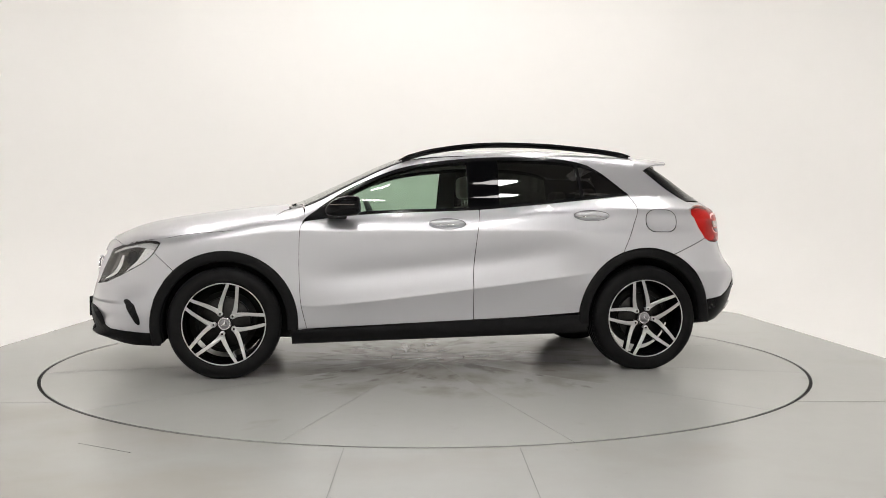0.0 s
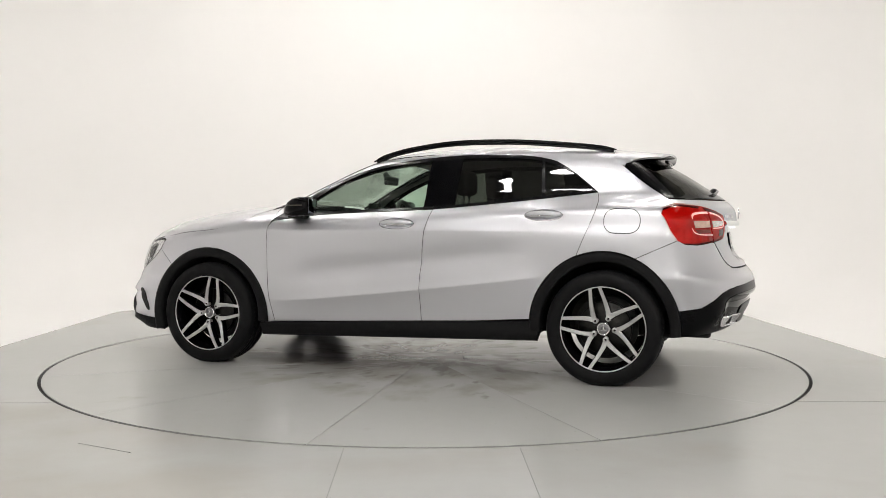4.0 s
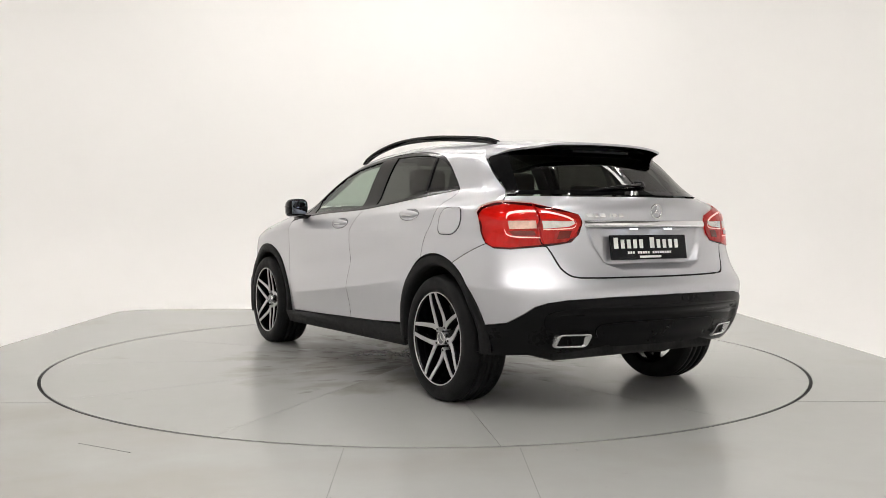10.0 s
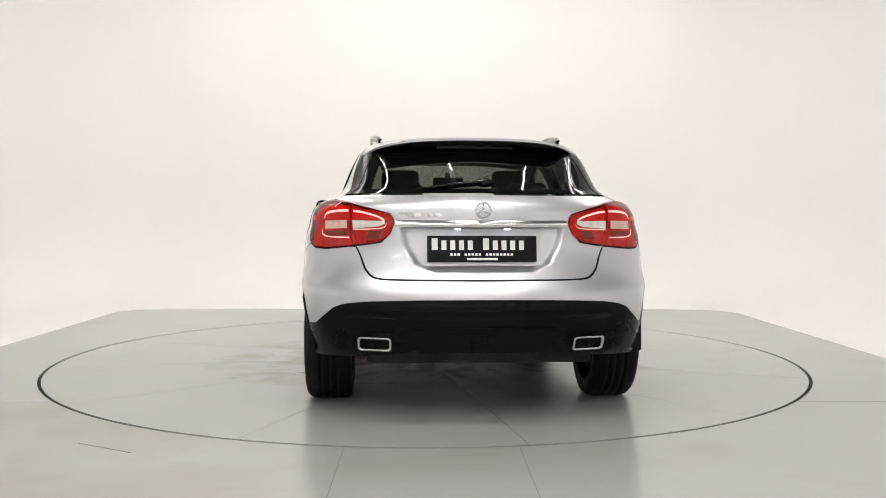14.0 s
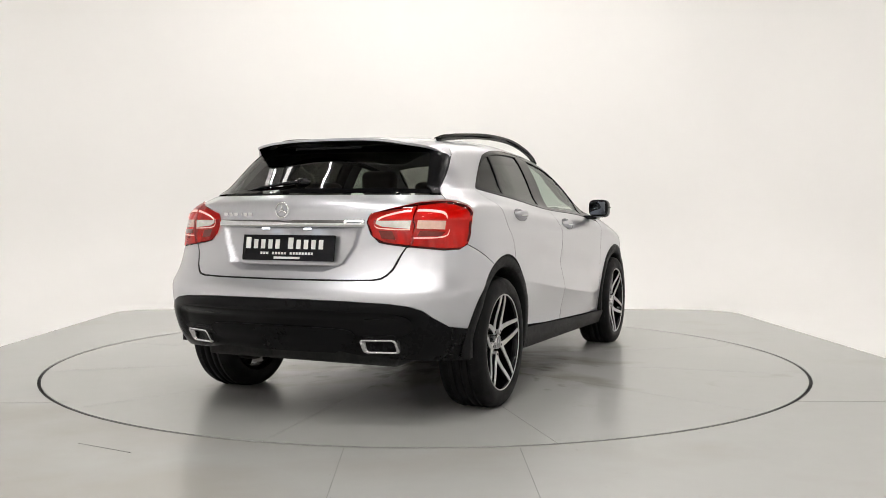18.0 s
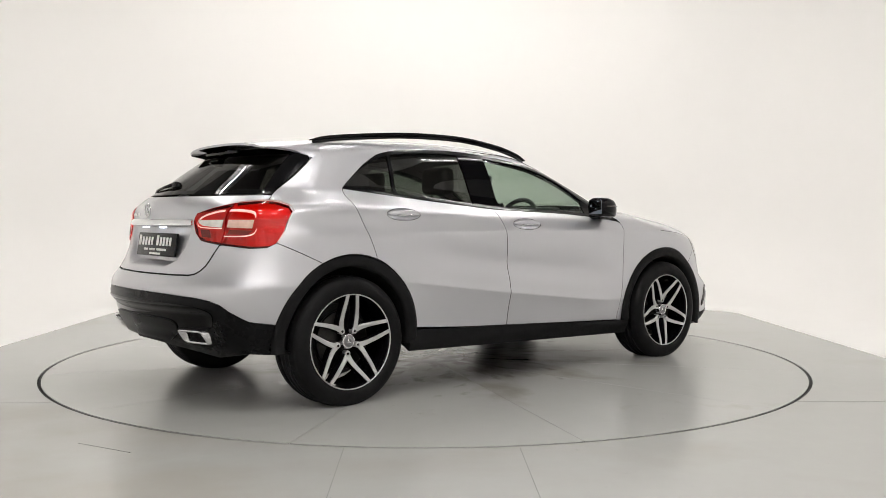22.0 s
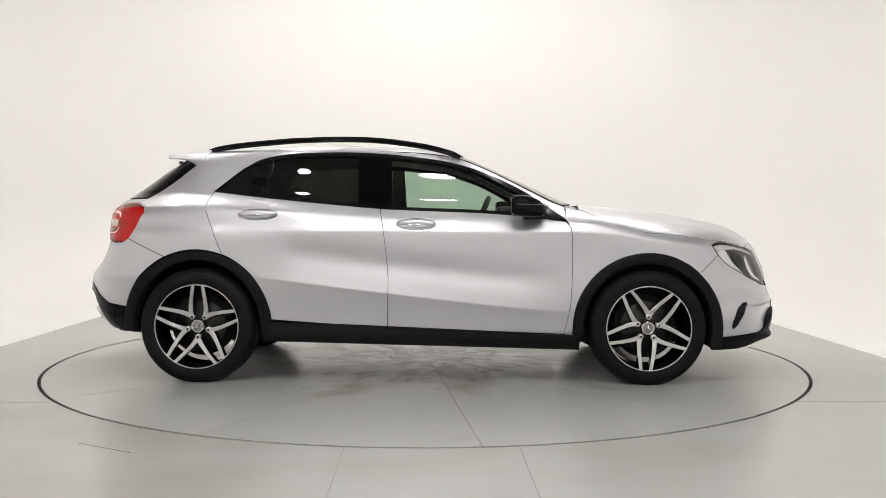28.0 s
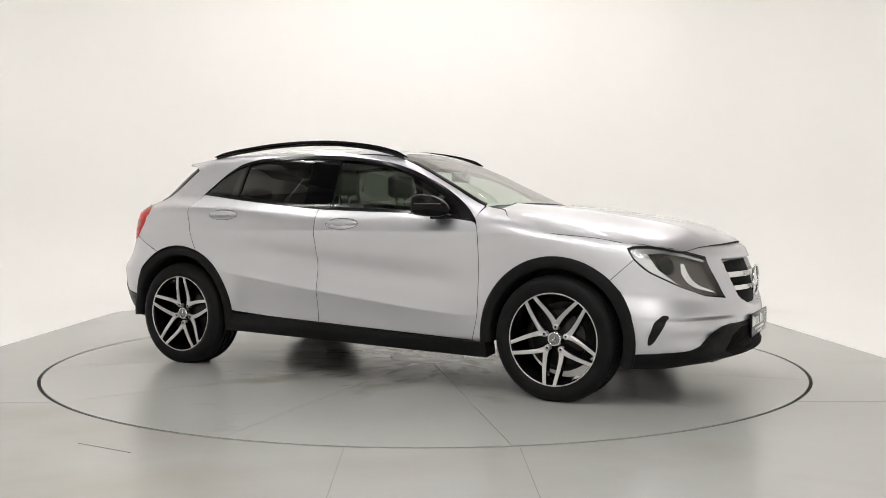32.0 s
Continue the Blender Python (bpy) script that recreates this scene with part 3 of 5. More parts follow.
def end_point(front, ph, z):
    if front:
        x = XF + (nose(z) - XF) * np.sin(ph) ** (2 / front_p(z))
        return x, shell(x, z) * np.cos(ph) ** (2 / 2.0)
    p, q = rear_p(z)
    x = XR - (tail(z) + XR) * np.sin(ph) ** (2 / p)
    return x, shell(x, z) * np.maximum(np.cos(ph), 0) ** (2 / q)


TABLES = {True: end_table(True), False: end_table(False)}


def end_map(front, recess=None):
    sg, ph = TABLES[front]

    def f(s, z):
        s, z = np.asarray(s, float), np.asarray(z, float)
        x, y = end_point(front, np.interp(np.abs(s), sg, ph), z)
        y = y * np.where(s < 0, -1, 1)
        if recess is not None:
            x = x + recess(y, z)
        return x, y, z

    return f


def reach(front, y=None, x=None, z=0.8):
    """How far round the end, from the middle, a given half width or length lies."""
    sg, ph = TABLES[front]
    X, Y = end_point(front, ph, np.full(len(ph), z))
    if y is not None:
        return float(np.interp(y, Y, sg))
    return float(np.interp(x, X[::-1], sg[::-1]) if front else np.interp(x, X, sg))


BELT = [(0.86, 0.972), (0.5, 1.013), (0.1, 1.032), (-0.26, 1.048), (-0.55, 1.072), (-0.833, 1.099), (-1.285, 1.150)]
WTOP = [(0.86, 0.985), (0.76, 1.06), (0.642, 1.14), (0.423, 1.251), (0.203, 1.327), (-0.02, 1.366), (-0.322, 1.394), (-0.666, 1.396), (-0.9, 1.377), (-1.03, 1.344), (-1.142, 1.285), (-1.290, 1.155)]
belt_z = cs([p[0] for p in BELT[::-1]], [p[1] for p in BELT[::-1]])
wtop_z = cs([p[0] for p in WTOP[::-1]], [p[1] for p in WTOP[::-1]])
B_SHUT = [(-0.256, 1.047), (-0.229, 0.906), (-0.206, 0.69), (-0.201, 0.582), (-0.206, 0.343)]
F_SHUT = [(0.848, 0.298), (0.884, 0.45), (0.894, 0.6), (0.896, 0.766), (0.889, 0.92), (0.862, 0.968)]
R_SHUT = [(-1.287, 1.149), (-1.302, 1.10), (-1.296, 1.037), (-1.261, 0.944), (-1.196, 0.784)]
HUB, WB = 0.338, 1.3495
ARCH = 0.445


def wheel_arc(cx, r, a0, a1, n):
    """The wheel opening: round in front, drawn up a little at the crown behind."""
    return [(x, z + (0.016 if cx < 0 else 0.002) * max(z - HUB, 0) ** 2 / r**2) for x, z in arc(cx, HUB, r, a0, a1, n)]


def wing_y(x):
    return float(np.interp(x, [0.87, 0.96, 0.983, 1.03, 1.077, 1.176, 1.372, 1.55, 1.70, 1.80, 1.883, 1.984], [0.690, 0.675, 0.686, 0.771, 0.814, 0.848, 0.845, 0.821, 0.792, 0.744, 0.698, 0.612]))


def on_front(s, z):
    return float(end_map(True)(np.array([s]), np.array([z]))[0][0]), z


def on_rear(s, z):
    return float(end_map(False)(np.array([s]), np.array([z]))[0][0]), z


E_TAIL = end_map(False)


def groove(y, z):
    """The scoop beside the bumper corner slot."""
    return -0.036 * smooth(0.480, 0.458, z) * smooth(0.29, 0.38, z) * np.exp(-(((np.abs(y) - 0.64) / 0.17) ** 2))


def car_body(car):
    q = lambda f, a, b, n: [(x, float(f(x))) for x in np.linspace(a, b, n)]
    for sd in (1, -1):
        # doors
        P = curve(F_SHUT) + q(belt_z, 0.84, -0.25, 14) + curve(B_SHUT) + [(0.3, 0.322)]
        door = panel("front_door", P, door_map, PAINT, car, sd, gap=0.0018, step=(0.024, 0.0085), label="silver front door")
        P = curve(B_SHUT)[::-1] + q(belt_z, -0.27, -1.285, 16) + curve(R_SHUT) + wheel_arc(-WB, ARCH + 0.004, 70, 5.5, 22) + [(-0.55, 0.357)]
        rdoor = panel("rear_door", P, door_map, PAINT, car, sd, gap=0.0018, step=(0.024, 0.0085), label="silver rear door")
        # front wing
        P = curve(F_SHUT)[:-4] + [(0.872, 0.968), (0.855, 0.99)] + [(x, float(top_map(np.array([x]), np.array([wing_y(x)]))[2][0])) for x in (0.87, 0.92, 0.975, 1.0, 1.03, 1.06, 1.1, 1.15, 1.25, 1.36, 1.5, 1.6, 1.69, 1.75, 1.80, 1.85, 1.883, 1.93, 1.975)]
        P = P + [on_front(0.74, 0.8325), on_front(0.812, 0.8445), on_front(0.919, 0.8475), on_front(0.960, 0.844), on_front(0.986, 0.835), on_front(0.953, 0.776)] + wheel_arc(WB, ARCH + 0.002, 47, 180, 40) + [(0.9, 0.29)]
        panel("front_wing", P, side_map, PAINT, car, sd, gap=0.0012, step=(0.04, 0.012), label="silver front wing")
        # A pillar and roof side
        up = [(x, float(wtop_z(x))) for x in np.linspace(0.86, -1.02, 40)]
        def gut(x):
            y = np.interp(x, [-1.36, -0.9, -0.3, 0.1, 0.2, 0.4, 0.65, 0.86], [0.53, 0.555, 0.565, 0.56, 0.54, 0.58, 0.64, 0.69])
            return float(top_map(np.array([x]), np.array([y]))[2][0])
        # roof frame, C pillar and rear wing are one pressing
        P = up + curve([(-1.08, 1.314), (-1.136, 1.277), (-1.285, 1.155)]) + curve(R_SHUT)[1:] + wheel_arc(-WB, ARCH + 0.002, 70, 114.5, 18)
        P = P + [on_rear(*q) for q in ((0.948, 0.864), (0.991, 0.927), (1.016, 0.985), (1.017, 1.020), (0.974, 1.048), (0.898, 1.066), (0.872, 1.0685), (0.85, 1.0715))]
        P = P + curve([on_rear(0.85, 1.109), (-1.56, 1.205), (-1.43, 1.312)]) + [(-1.405, 1.33)] + [(x, gut(x)) for x in np.linspace(-1.36, 0.86, 60)]
        panel("body_side", P, side_map, PAINT, car, sd, gap=0.0015, step=(0.03, 0.012), label="silver body side with rear wing and roof frame")
        # fuel flap, on both flanks the outline of the wing stays the same
        if sd == 1:
            P = rounded(-1.556, -1.352, 0.908, 1.046, 0.06)
            panel("fuel_flap", P, side_map, PAINT, car, sd, gap=0, step=(0.03, 0.012), depth=0.004, lift=0.0028, label="silver fuel flap")
            tube("flap_gap", [(x, float(half(x, z)) + 0.0006, z) for x, z in inset(P, -0.003)], 0.0022, TRIM, car, closed=True, seg=6)
        # sill cladding
        P = [(x, float(np.interp(x, [-0.955, -0.206, 0.3, 0.945], [0.368, 0.338, 0.316, 0.292]))) for x in np.linspace(0.945, -0.955, 20)] + [(-0.955, 0.25), (0.94, 0.205)]
        def sill(x, z):
            return x, 0.868 - 0.02 * smooth(0.30, 0.2, z) + 0.004 * np.cos((z - 0.28) * 40), z
        panel("sill_cover", P, sill, CLAD, car, sd, gap=0, step=(0.2, 0.012), depth=0.12, label="black plastic sill cover")
        # black window surround
        P = up + curve([(-1.136, 1.277), (-1.285, 1.155)]) + [(x, float(wtop_z(x)) - 0.022 * float(np.interp(x, [-1.2, -1.1], [0.6, 1.0]))) for x in np.linspace(-1.2, -1.02, 8)] + [(x, float(wtop_z(x)) - 0.022 - 0.03 * float(smooth(0.35, 0.75, x))) for x in np.linspace(-1.0, 0.70, 40)] + [(0.76, 1.0)]
        panel("window_frame", P, side_map, TRIM, car, sd, gap=0, step=(0.05, 0.03), depth=0.03, lift=0.002)
        P = q(belt_z, 0.86, -1.287, 40) + [(x, float(belt_z(x)) + 0.016) for x in np.linspace(-1.27, 0.80, 40)]
        panel("belt_strip", P, side_map, TRIM, car, sd, gap=0, step=(0.05, 0.03), depth=0.012, lift=0.003)
        P = [(-0.185, 1.04), (-0.195, 1.37), (-0.405, 1.38), (-0.392, 1.055)]
        panel("door_pillar", P, side_map, GLOSS, car, sd, gap=0, step=(0.05, 0.03), depth=0.012, lift=0.0015, label="gloss black door pillar")
        P = [(-0.952, 1.115), (-0.928, 1.36), (-0.946, 1.36), (-0.972, 1.115)]
        panel("window_divider", P, side_map, TRIM, car, sd, gap=0, step=(0.05, 0.03), depth=0.02, lift=0.002)
        P = [(0.86, 0.974), (0.76, 1.055), (0.655, 1.125), (0.60, 1.11), (0.575, 1.01)]
        panel("mirror_triangle", P, side_map, GLOSS, car, sd, gap=0, step=(0.05, 0.03), depth=0.012, lift=0.001)
        # panes
        P = [(0.59, 1.012), (0.62, 1.115)] + [(x, float(wtop_z(x)) - 0.02) for x in np.linspace(0.58, -0.19, 20)] + q(lambda x: belt_z(x) + 0.006, -0.19, 0.59, 12)
        g = panel("front_window", P, side_map, GREEN_GLASS, car, sd, gap=0, step=(0.08, 0.05), depth=0, lift=-0.004, label="clear green-tinted side glass")
        P = [(x, float(wtop_z(x)) - 0.02) for x in np.linspace(-0.36, -0.94, 16)] + q(lambda x: belt_z(x) + 0.006, -0.955, -0.36, 12)
        panel("rear_window", P, side_map, PRIVACY, car, sd, gap=0, step=(0.08, 0.05), depth=0, lift=-0.004, label="dark privacy glass")
        P = [(x, float(wtop_z(x)) - 0.02) for x in np.linspace(-0.93, -1.25, 16)] + q(lambda x: belt_z(x) + 0.006, -1.25, -0.955, 12)
        panel("quarter_window", P, side_map, PRIVACY, car, sd, gap=0, step=(0.08, 0.05), depth=0, lift=-0.004, label="dark privacy glass")
    # bonnet
    edge = [(2.063, 0.437), (1.984, 0.611), (1.883, 0.697), (1.80, 0.743), (1.70, 0.791), (1.55, 0.820), (1.372, 0.844), (1.176, 0.847), (1.077, 0.813), (1.03, 0.770), (0.983, 0.685), (0.955, 0.672)]
    e = curve(edge)
    P = curve([(2.063, -0.437), (2.105, -0.30), (2.134, -0.164), (2.150, 0), (2.134, 0.164), (2.105, 0.30), (2.063, 0.437)])[:-1] + e + [(0.965, 0.5), (1.0, 0.25), (1.01, 0.0), (1.0, -0.25), (0.965, -0.5)] + [(x, -y) for x, y in e[::-1]][:-1]

    def hood_map(x, y):
        x, y, z = top_map(x, y)
        ridge = 0.36 + 0.10 * (2.1 - x)
        z = z + 0.016 * np.exp(-np.sqrt(((np.abs(y) - ridge) / 0.065) ** 2 + 0.002)) * smooth(2.12, 1.9, x)
        return x, y, z

    panel("bonnet", P, hood_map, PAINT, car, gap=0.0013, step=(0.04, 0.016), label="silver bonnet with two raised ridges")
    P = [(0.94, 0.672), (0.95, 0.5), (0.985, 0.25), (0.995, 0), (0.985, -0.25), (0.95, -0.5), (0.94, -0.672), (0.86, -0.69), (0.90, -0.5), (0.935, -0.25), (0.945, 0), (0.935, 0.25), (0.90, 0.5), (0.86, 0.69)]
    panel("scuttle", P, lambda x, y: (x, y, top_map(x, y)[2] - 0.012), TRIM, car, gap=0, step=(0.05, 0.04), depth=0.02, label="black scuttle panel")
    # roof and windscreen
    wt = [(0.205, 0), (0.195, 0.3), (0.165, 0.535)]
    P = curve(wt) + [(-0.3, 0.567), (-0.9, 0.557), (-1.36, 0.532), (-1.36, -0.532), (-0.9, -0.557), (-0.3, -0.567)] + [(x, -y) for x, y in curve(wt)[::-1]][:-1]
    panel("roof", P, top_map, PAINT, car, gap=0, step=(0.05, 0.04), label="silver roof")
    P = curve([(0.21, 0), (0.20, 0.3), (0.17, 0.53)])[:-1] + [(0.17, 0.533), (0.4, 0.572), (0.65, 0.632), (0.85, 0.682)] + curve([(0.86, 0.66), (0.90, 0.5), (0.94, 0.25), (0.95, 0), (0.94, -0.25), (0.90, -0.5), (0.86, -0.66)]) + [(0.85, -0.682), (0.65, -0.632), (0.4, -0.572), (0.17, -0.533)] + [(x, -y) for x, y in curve([(0.21, 0), (0.20, 0.3), (0.17, 0.53)])[::-1]][1:-1]
    panel("windscreen", P, top_map, SCREEN, car, gap=0.004, step=(0.05, 0.05), depth=0, label="clear windscreen")
    for sd in (1, -1):
        W = [(0.165, 0.535), (0.4, 0.575), (0.65, 0.636), (0.86, 0.688)]
        P = W + [(x - 0.006, y - 0.030) for x, y in W[::-1]]
        panel("windscreen_seal", P, top_map, TRIM, car, sd, gap=0, step=(0.05, 0.05), depth=0.006, lift=0.003)
    # tail
    E = end_map(False)
    w1, wt = 0.85, reach(False, x=-1.44, z=1.31)
    P = [(-w1, 1.112), (-0.35, 1.108), (0.35, 1.108), (w1, 1.112), (wt, 1.315), (wt * 0.7, 1.37), (-wt * 0.7, 1.37), (-wt, 1.315)]
    panel("rear_screen", P, E, REAR_GLASS, car, gap=0.003, step=(0.05, 0.03), depth=0, label="dark tinted rear screen")
    for sd in (1, -1):
        P = [(w1, 1.112), (wt, 1.315), (wt * 0.97, 1.33), (wt * 0.80, 1.345), (w1 - 0.05, 1.112)]
        panel("screen_side", P, E, PRINT, car, sd, gap=0.001, step=(0.05, 0.03), depth=0.02, lift=0.002, label="black screen side trim")
    P = [(-w1 + 0.05, 1.114), (w1 - 0.05, 1.114), (w1 - 0.06, 1.135), (-w1 + 0.06, 1.135)]
    panel("screen_band", P, E, GLOSS, car, gap=0.0, step=(0.05, 0.03), depth=0.002, lift=0.001)
    P = [(-wt * 0.9, 1.335), (wt * 0.9, 1.335), (wt * 0.85, 1.375), (-wt * 0.85, 1.375)]
    panel("screen_top_band", P, E, GLOSS, car, gap=0.0, step=(0.05, 0.03), depth=0.002, lift=0.001)

    # tailgate with its plate recess
    def sunk(y, z):
        w = np.interp(z, [0.73, 0.768, 0.857, 0.938], [0.22, 0.315, 0.37, 0.39])
        p, q = rear_p(z)
        skin = XR - (tail(z) + XR) * np.maximum(1 - (np.abs(y) / 0.86) ** q, 0) ** (1 / p)
        deep = np.maximum(-2.018 + 0.15 * (z - 0.84) - skin, 0)
        return deep * smooth(w + 0.02, w - 0.02, np.abs(y)) * smooth(0.728, 0.758, z) * smooth(0.958, 0.94, z)

    L = [(0.30, 0.697), (0.43, 0.699), (0.475, 0.706), (0.51, 0.722), (0.548, 0.748), (0.577, 0.778), (0.610, 0.815), (0.642, 0.853), (0.57, 0.862), (0.515, 0.872), (0.477, 0.910), (0.462, 0.967), (0.475, 1.011), (0.57, 1.038), (0.688, 1.061), (0.80, 1.071), (0.845, 1.0735), (0.85, 1.107), (0.4, 1.104)]
    P = [(0, 0.697)] + L + [(0, 1.104)] + [(-u, v) for u, v in L[::-1]]
    panel("tailgate", P, end_map(False, sunk), PAINT, car, gap=0.0016, step=(0.014, 0.009), label="silver tailgate with a number plate recess")
    P = [(-0.455, 0.948), (0.455, 0.948), (0.455, 0.980), (-0.455, 0.980)]
    panel("tailgate_bar", P, lambda s, z: tuple(np.array(end_map(False)(s, z)) - np.array([0.016 * np.cos((np.asarray(z) - 0.962) * 60), 0 * s, 0 * z])), CHROME, car, gap=0, step=(0.06, 0.006), depth=0.03, label="chrome strip over the number plate")
    # rear bumper
    ra = [(reach(False, x=x, z=z), z) for x, z in wheel_arc(-WB, ARCH + 0.002, 114.5, 166, 12)]
    fx, fz = on_rear(0.948, 0.864)
    ax, az = wheel_arc(-WB, ARCH + 0.002, 114.5, 114.5, 1)[0]
    shut = [(reach(False, x=ax + (fx - ax) * k, z=az + (fz - az) * k), az + (fz - az) * k) for k in (0.0, 0.2, 0.4, 0.6, 0.8, 1.0)]
    top = [(0, 0.606), (0.25, 0.602), (0.36, 0.598), (0.528, 0.590), (0.64, 0.576), (0.706, 0.557), (0.76, 0.525), (0.861, 0.474), (0.985, 0.456), (ra[-1][0] - 0.002, 0.447)]
    U = top + ra[:0:-1] + shut + [(0.898, 0.841), (0.815, 0.837), (0.66, 0.852), (0.643, 0.849), (0.611, 0.811), (0.579, 0.773), (0.550, 0.744), (0.512, 0.718), (0.477, 0.702), (0.43, 0.695), (0.3, 0.693)]
    P = U + [(0, 0.693)] + [(-u, v) for u, v in U[::-1]][:-1]
    panel("rear_bumper", P, E, PAINT, car, step=(0.03, 0.02), label="silver rear bumper")
    rb = [(reach(False, x=x, z=max(z, 0.3)), z) for x, z in wheel_arc(-WB, ARCH, 166, 182, 6)]
    D = top + rb[1:] + [(1.08, 0.300), (0.93, 0.300), (0.80, 0.306), (0.66, 0.312), (0.45, 0.322), (0.3, 0.347), (0.19, 0.370)]
    P = D + [(0, 0.372)] + [(-u, v) for u, v in D[::-1]][:-1]

    def low_tail(s, z):
        x, y, z = end_map(False)(s, z)
        x = x - 0.004 * smooth(0.585, 0.57, z) + 0.03 * smooth(0.545, 0.50, z) * smooth(0.72, 0.6, np.abs(y)) * smooth(0.33, 0.40, z)
        return x, y, z

    panel("rear_bumper_cover", P, low_tail, BUMPER_BLACK, car, gap=0, step=(0.03, 0.012), depth=0.25, lift=0.002, label="black plastic lower rear bumper")
    D = curve([(0.40, 0.405), (0.60, 0.432), (0.655, 0.475), (0.63, 0.525), (0.50, 0.548), (0.25, 0.556), (0, 0.558)])
    P = D + [(-u, v) for u, v in D[::-1]][1:] + [(-0.2, 0.395), (0.2, 0.395)]
    panel("rear_diffuser", P, low_tail, GLOSS, car, gap=0, step=(0.03, 0.012), depth=0.006, lift=0.006, label="gloss black rear diffuser")
    D = curve([(0.24, 0.352), (0.30, 0.385), (0.345, 0.43), (0.32, 0.462), (0.2, 0.472), (0, 0.475)])
    P = D + [(-u, v) for u, v in D[::-1]][1:]
    panel("diffuser_centre", P, low_tail, BUMPER_BLACK, car, gap=0, step=(0.03, 0.02), depth=0.012, lift=0.012)
    # nose
    def nose_shape(y, z):
        """The scoops, the deep grille opening and the lip that meets the bonnet."""
        w = np.interp(z, [0.51, 0.531, 0.562, 0.631, 0.69, 0.751, 0.765], [0.10, 0.226, 0.305, 0.352, 0.368, 0.375, 0.375])
        hole = smooth(w + 0.010, w - 0.008, np.abs(y)) * smooth(0.503, 0.518, z) * smooth(0.776, 0.760, z)
        blade = 0.014 * np.exp(-np.sqrt(((z - 0.585 - 0.10 * (np.abs(y) - 0.6)) / 0.035) ** 2 + 0.01)) * smooth(0.36, 0.5, np.abs(y)) * smooth(0.86, 0.8, np.abs(y))
        return groove(y, z) + blade - 0.045 * hole - 0.028 * smooth(0.825, 0.862, z) * smooth(0.6, 0.4, np.abs(y))

    F = end_map(True, nose_shape)
    fa = [(reach(True, x=x, z=max(z, 0.3)), z) for x, z in wheel_arc(WB, ARCH, -4, 47, 14)]
    low = [(0, 0.435), (0.259, 0.435), (0.46, 0.431), (0.53, 0.420), (0.60, 0.394), (0.67, 0.360), (0.74, 0.328), (0.83, 0.306), (1.017, 0.294), (fa[0][0], 0.283)]
    fx, fz = on_front(0.953, 0.776)
    ax, az = wheel_arc(WB, ARCH + 0.002, 47, 47, 1)[0]
    shut = [(reach(True, x=ax + (fx - ax) * k, z=az + (fz - az) * k), az + (fz - az) * k) for k in (0, 0.2, 0.4, 0.6, 0.8, 1.0)]
    U = low + fa[1:-1] + shut + [(0.887, 0.707), (0.802, 0.663), (0.740, 0.633), (0.601, 0.585), (0.442, 0.569), (0.497, 0.713), (0.514, 0.787), (0.655, 0.8165), (0.648, 0.8185), (0.61, 0.8266), (0.572, 0.8345), (0.531, 0.8392), (0.51, 0.840), (0.312, 0.8548), (0.15, 0.856)]
    P = U + [(0, 0.8565)] + [(-u, v) for u, v in U[::-1]][:-1]
    panel("front_bumper", P, F, PAINT, car, gap=0.0015, step=(0.016, 0.010), label="silver front bumper and nose")
    D = low + [(fa[0][0], 0.205), (0.938, 0.208), (0.736, 0.226), (0.25, 0.228)]
    P = D + [(0, 0.228)] + [(-u, v) for u, v in D[::-1]][:-1]
    
    def lip(s, z):
        x, y, z = end_map(True)(s, z)
        return x + 0.045 * np.exp(-(((z - 0.262) / 0.022) ** 2)) * smooth(0.95, 0.6, np.abs(s)), y, z

    panel("front_bumper_cover", P, lip, CLAD, car, gap=0, step=(0.03, 0.01), depth=0.22, lift=0.003, label="black plastic lower front bumper")
    P = [(-0.50, 0.285), (-0.45, 0.37), (-0.34, 0.41), (0.34, 0.41), (0.45, 0.37), (0.50, 0.285), (0.42, 0.262), (-0.42, 0.262)]
    panel("lower_intake", P, lip, INTAKE, car, gap=0, step=(0.03, 0.01), depth=0.004, lift=0.006, label="black mesh lower intake")
    P = [(-0.5, 0.222), (-0.3, 0.235), (0.3, 0.235), (0.5, 0.222), (0.45, 0.245), (0.25, 0.255), (-0.25, 0.255), (-0.45, 0.245)]
    panel("skid_strip", P, lip, SATIN, car, gap=0, step=(0.03, 0.006), depth=0.01, lift=0.007, label="silver skid strip")
    # grille
    G = [(0.375, 0.751), (0.368, 0.69), (0.352, 0.631), (0.305, 0.562), (0.226, 0.531), (0.12, 0.512)]
    P = G + [(0, 0.51)] + [(-u, v) for u, v in G[::-1]] + [(-0.2, 0.762), (0, 0.767), (0.2, 0.762)]
    panel("grille", P, lambda s, z: tuple(np.array(end_map(True)(s, z)) - np.array([0.040 + 0 * s, 0 * s, 0 * z])), INTAKE, car, gap=0.003, step=(0.03, 0.02), depth=0.0, label="black grille with two silver bars")
    for z0, z1, w in ((0.672, 0.70, 0.345), (0.60, 0.626, 0.315)):
        P = [(-w, z0), (w, z0), (w + 0.008, z1), (-w - 0.008, z1)]
        panel("grille_bar", P, lambda s, z: tuple(np.array(end_map(True)(s, z)) + np.array([-0.012 + 0 * s, 0 * s, 0 * z])), SATIN, car, gap=0, step=(0.04, 0.01), depth=0.02, label="silver grille bar")
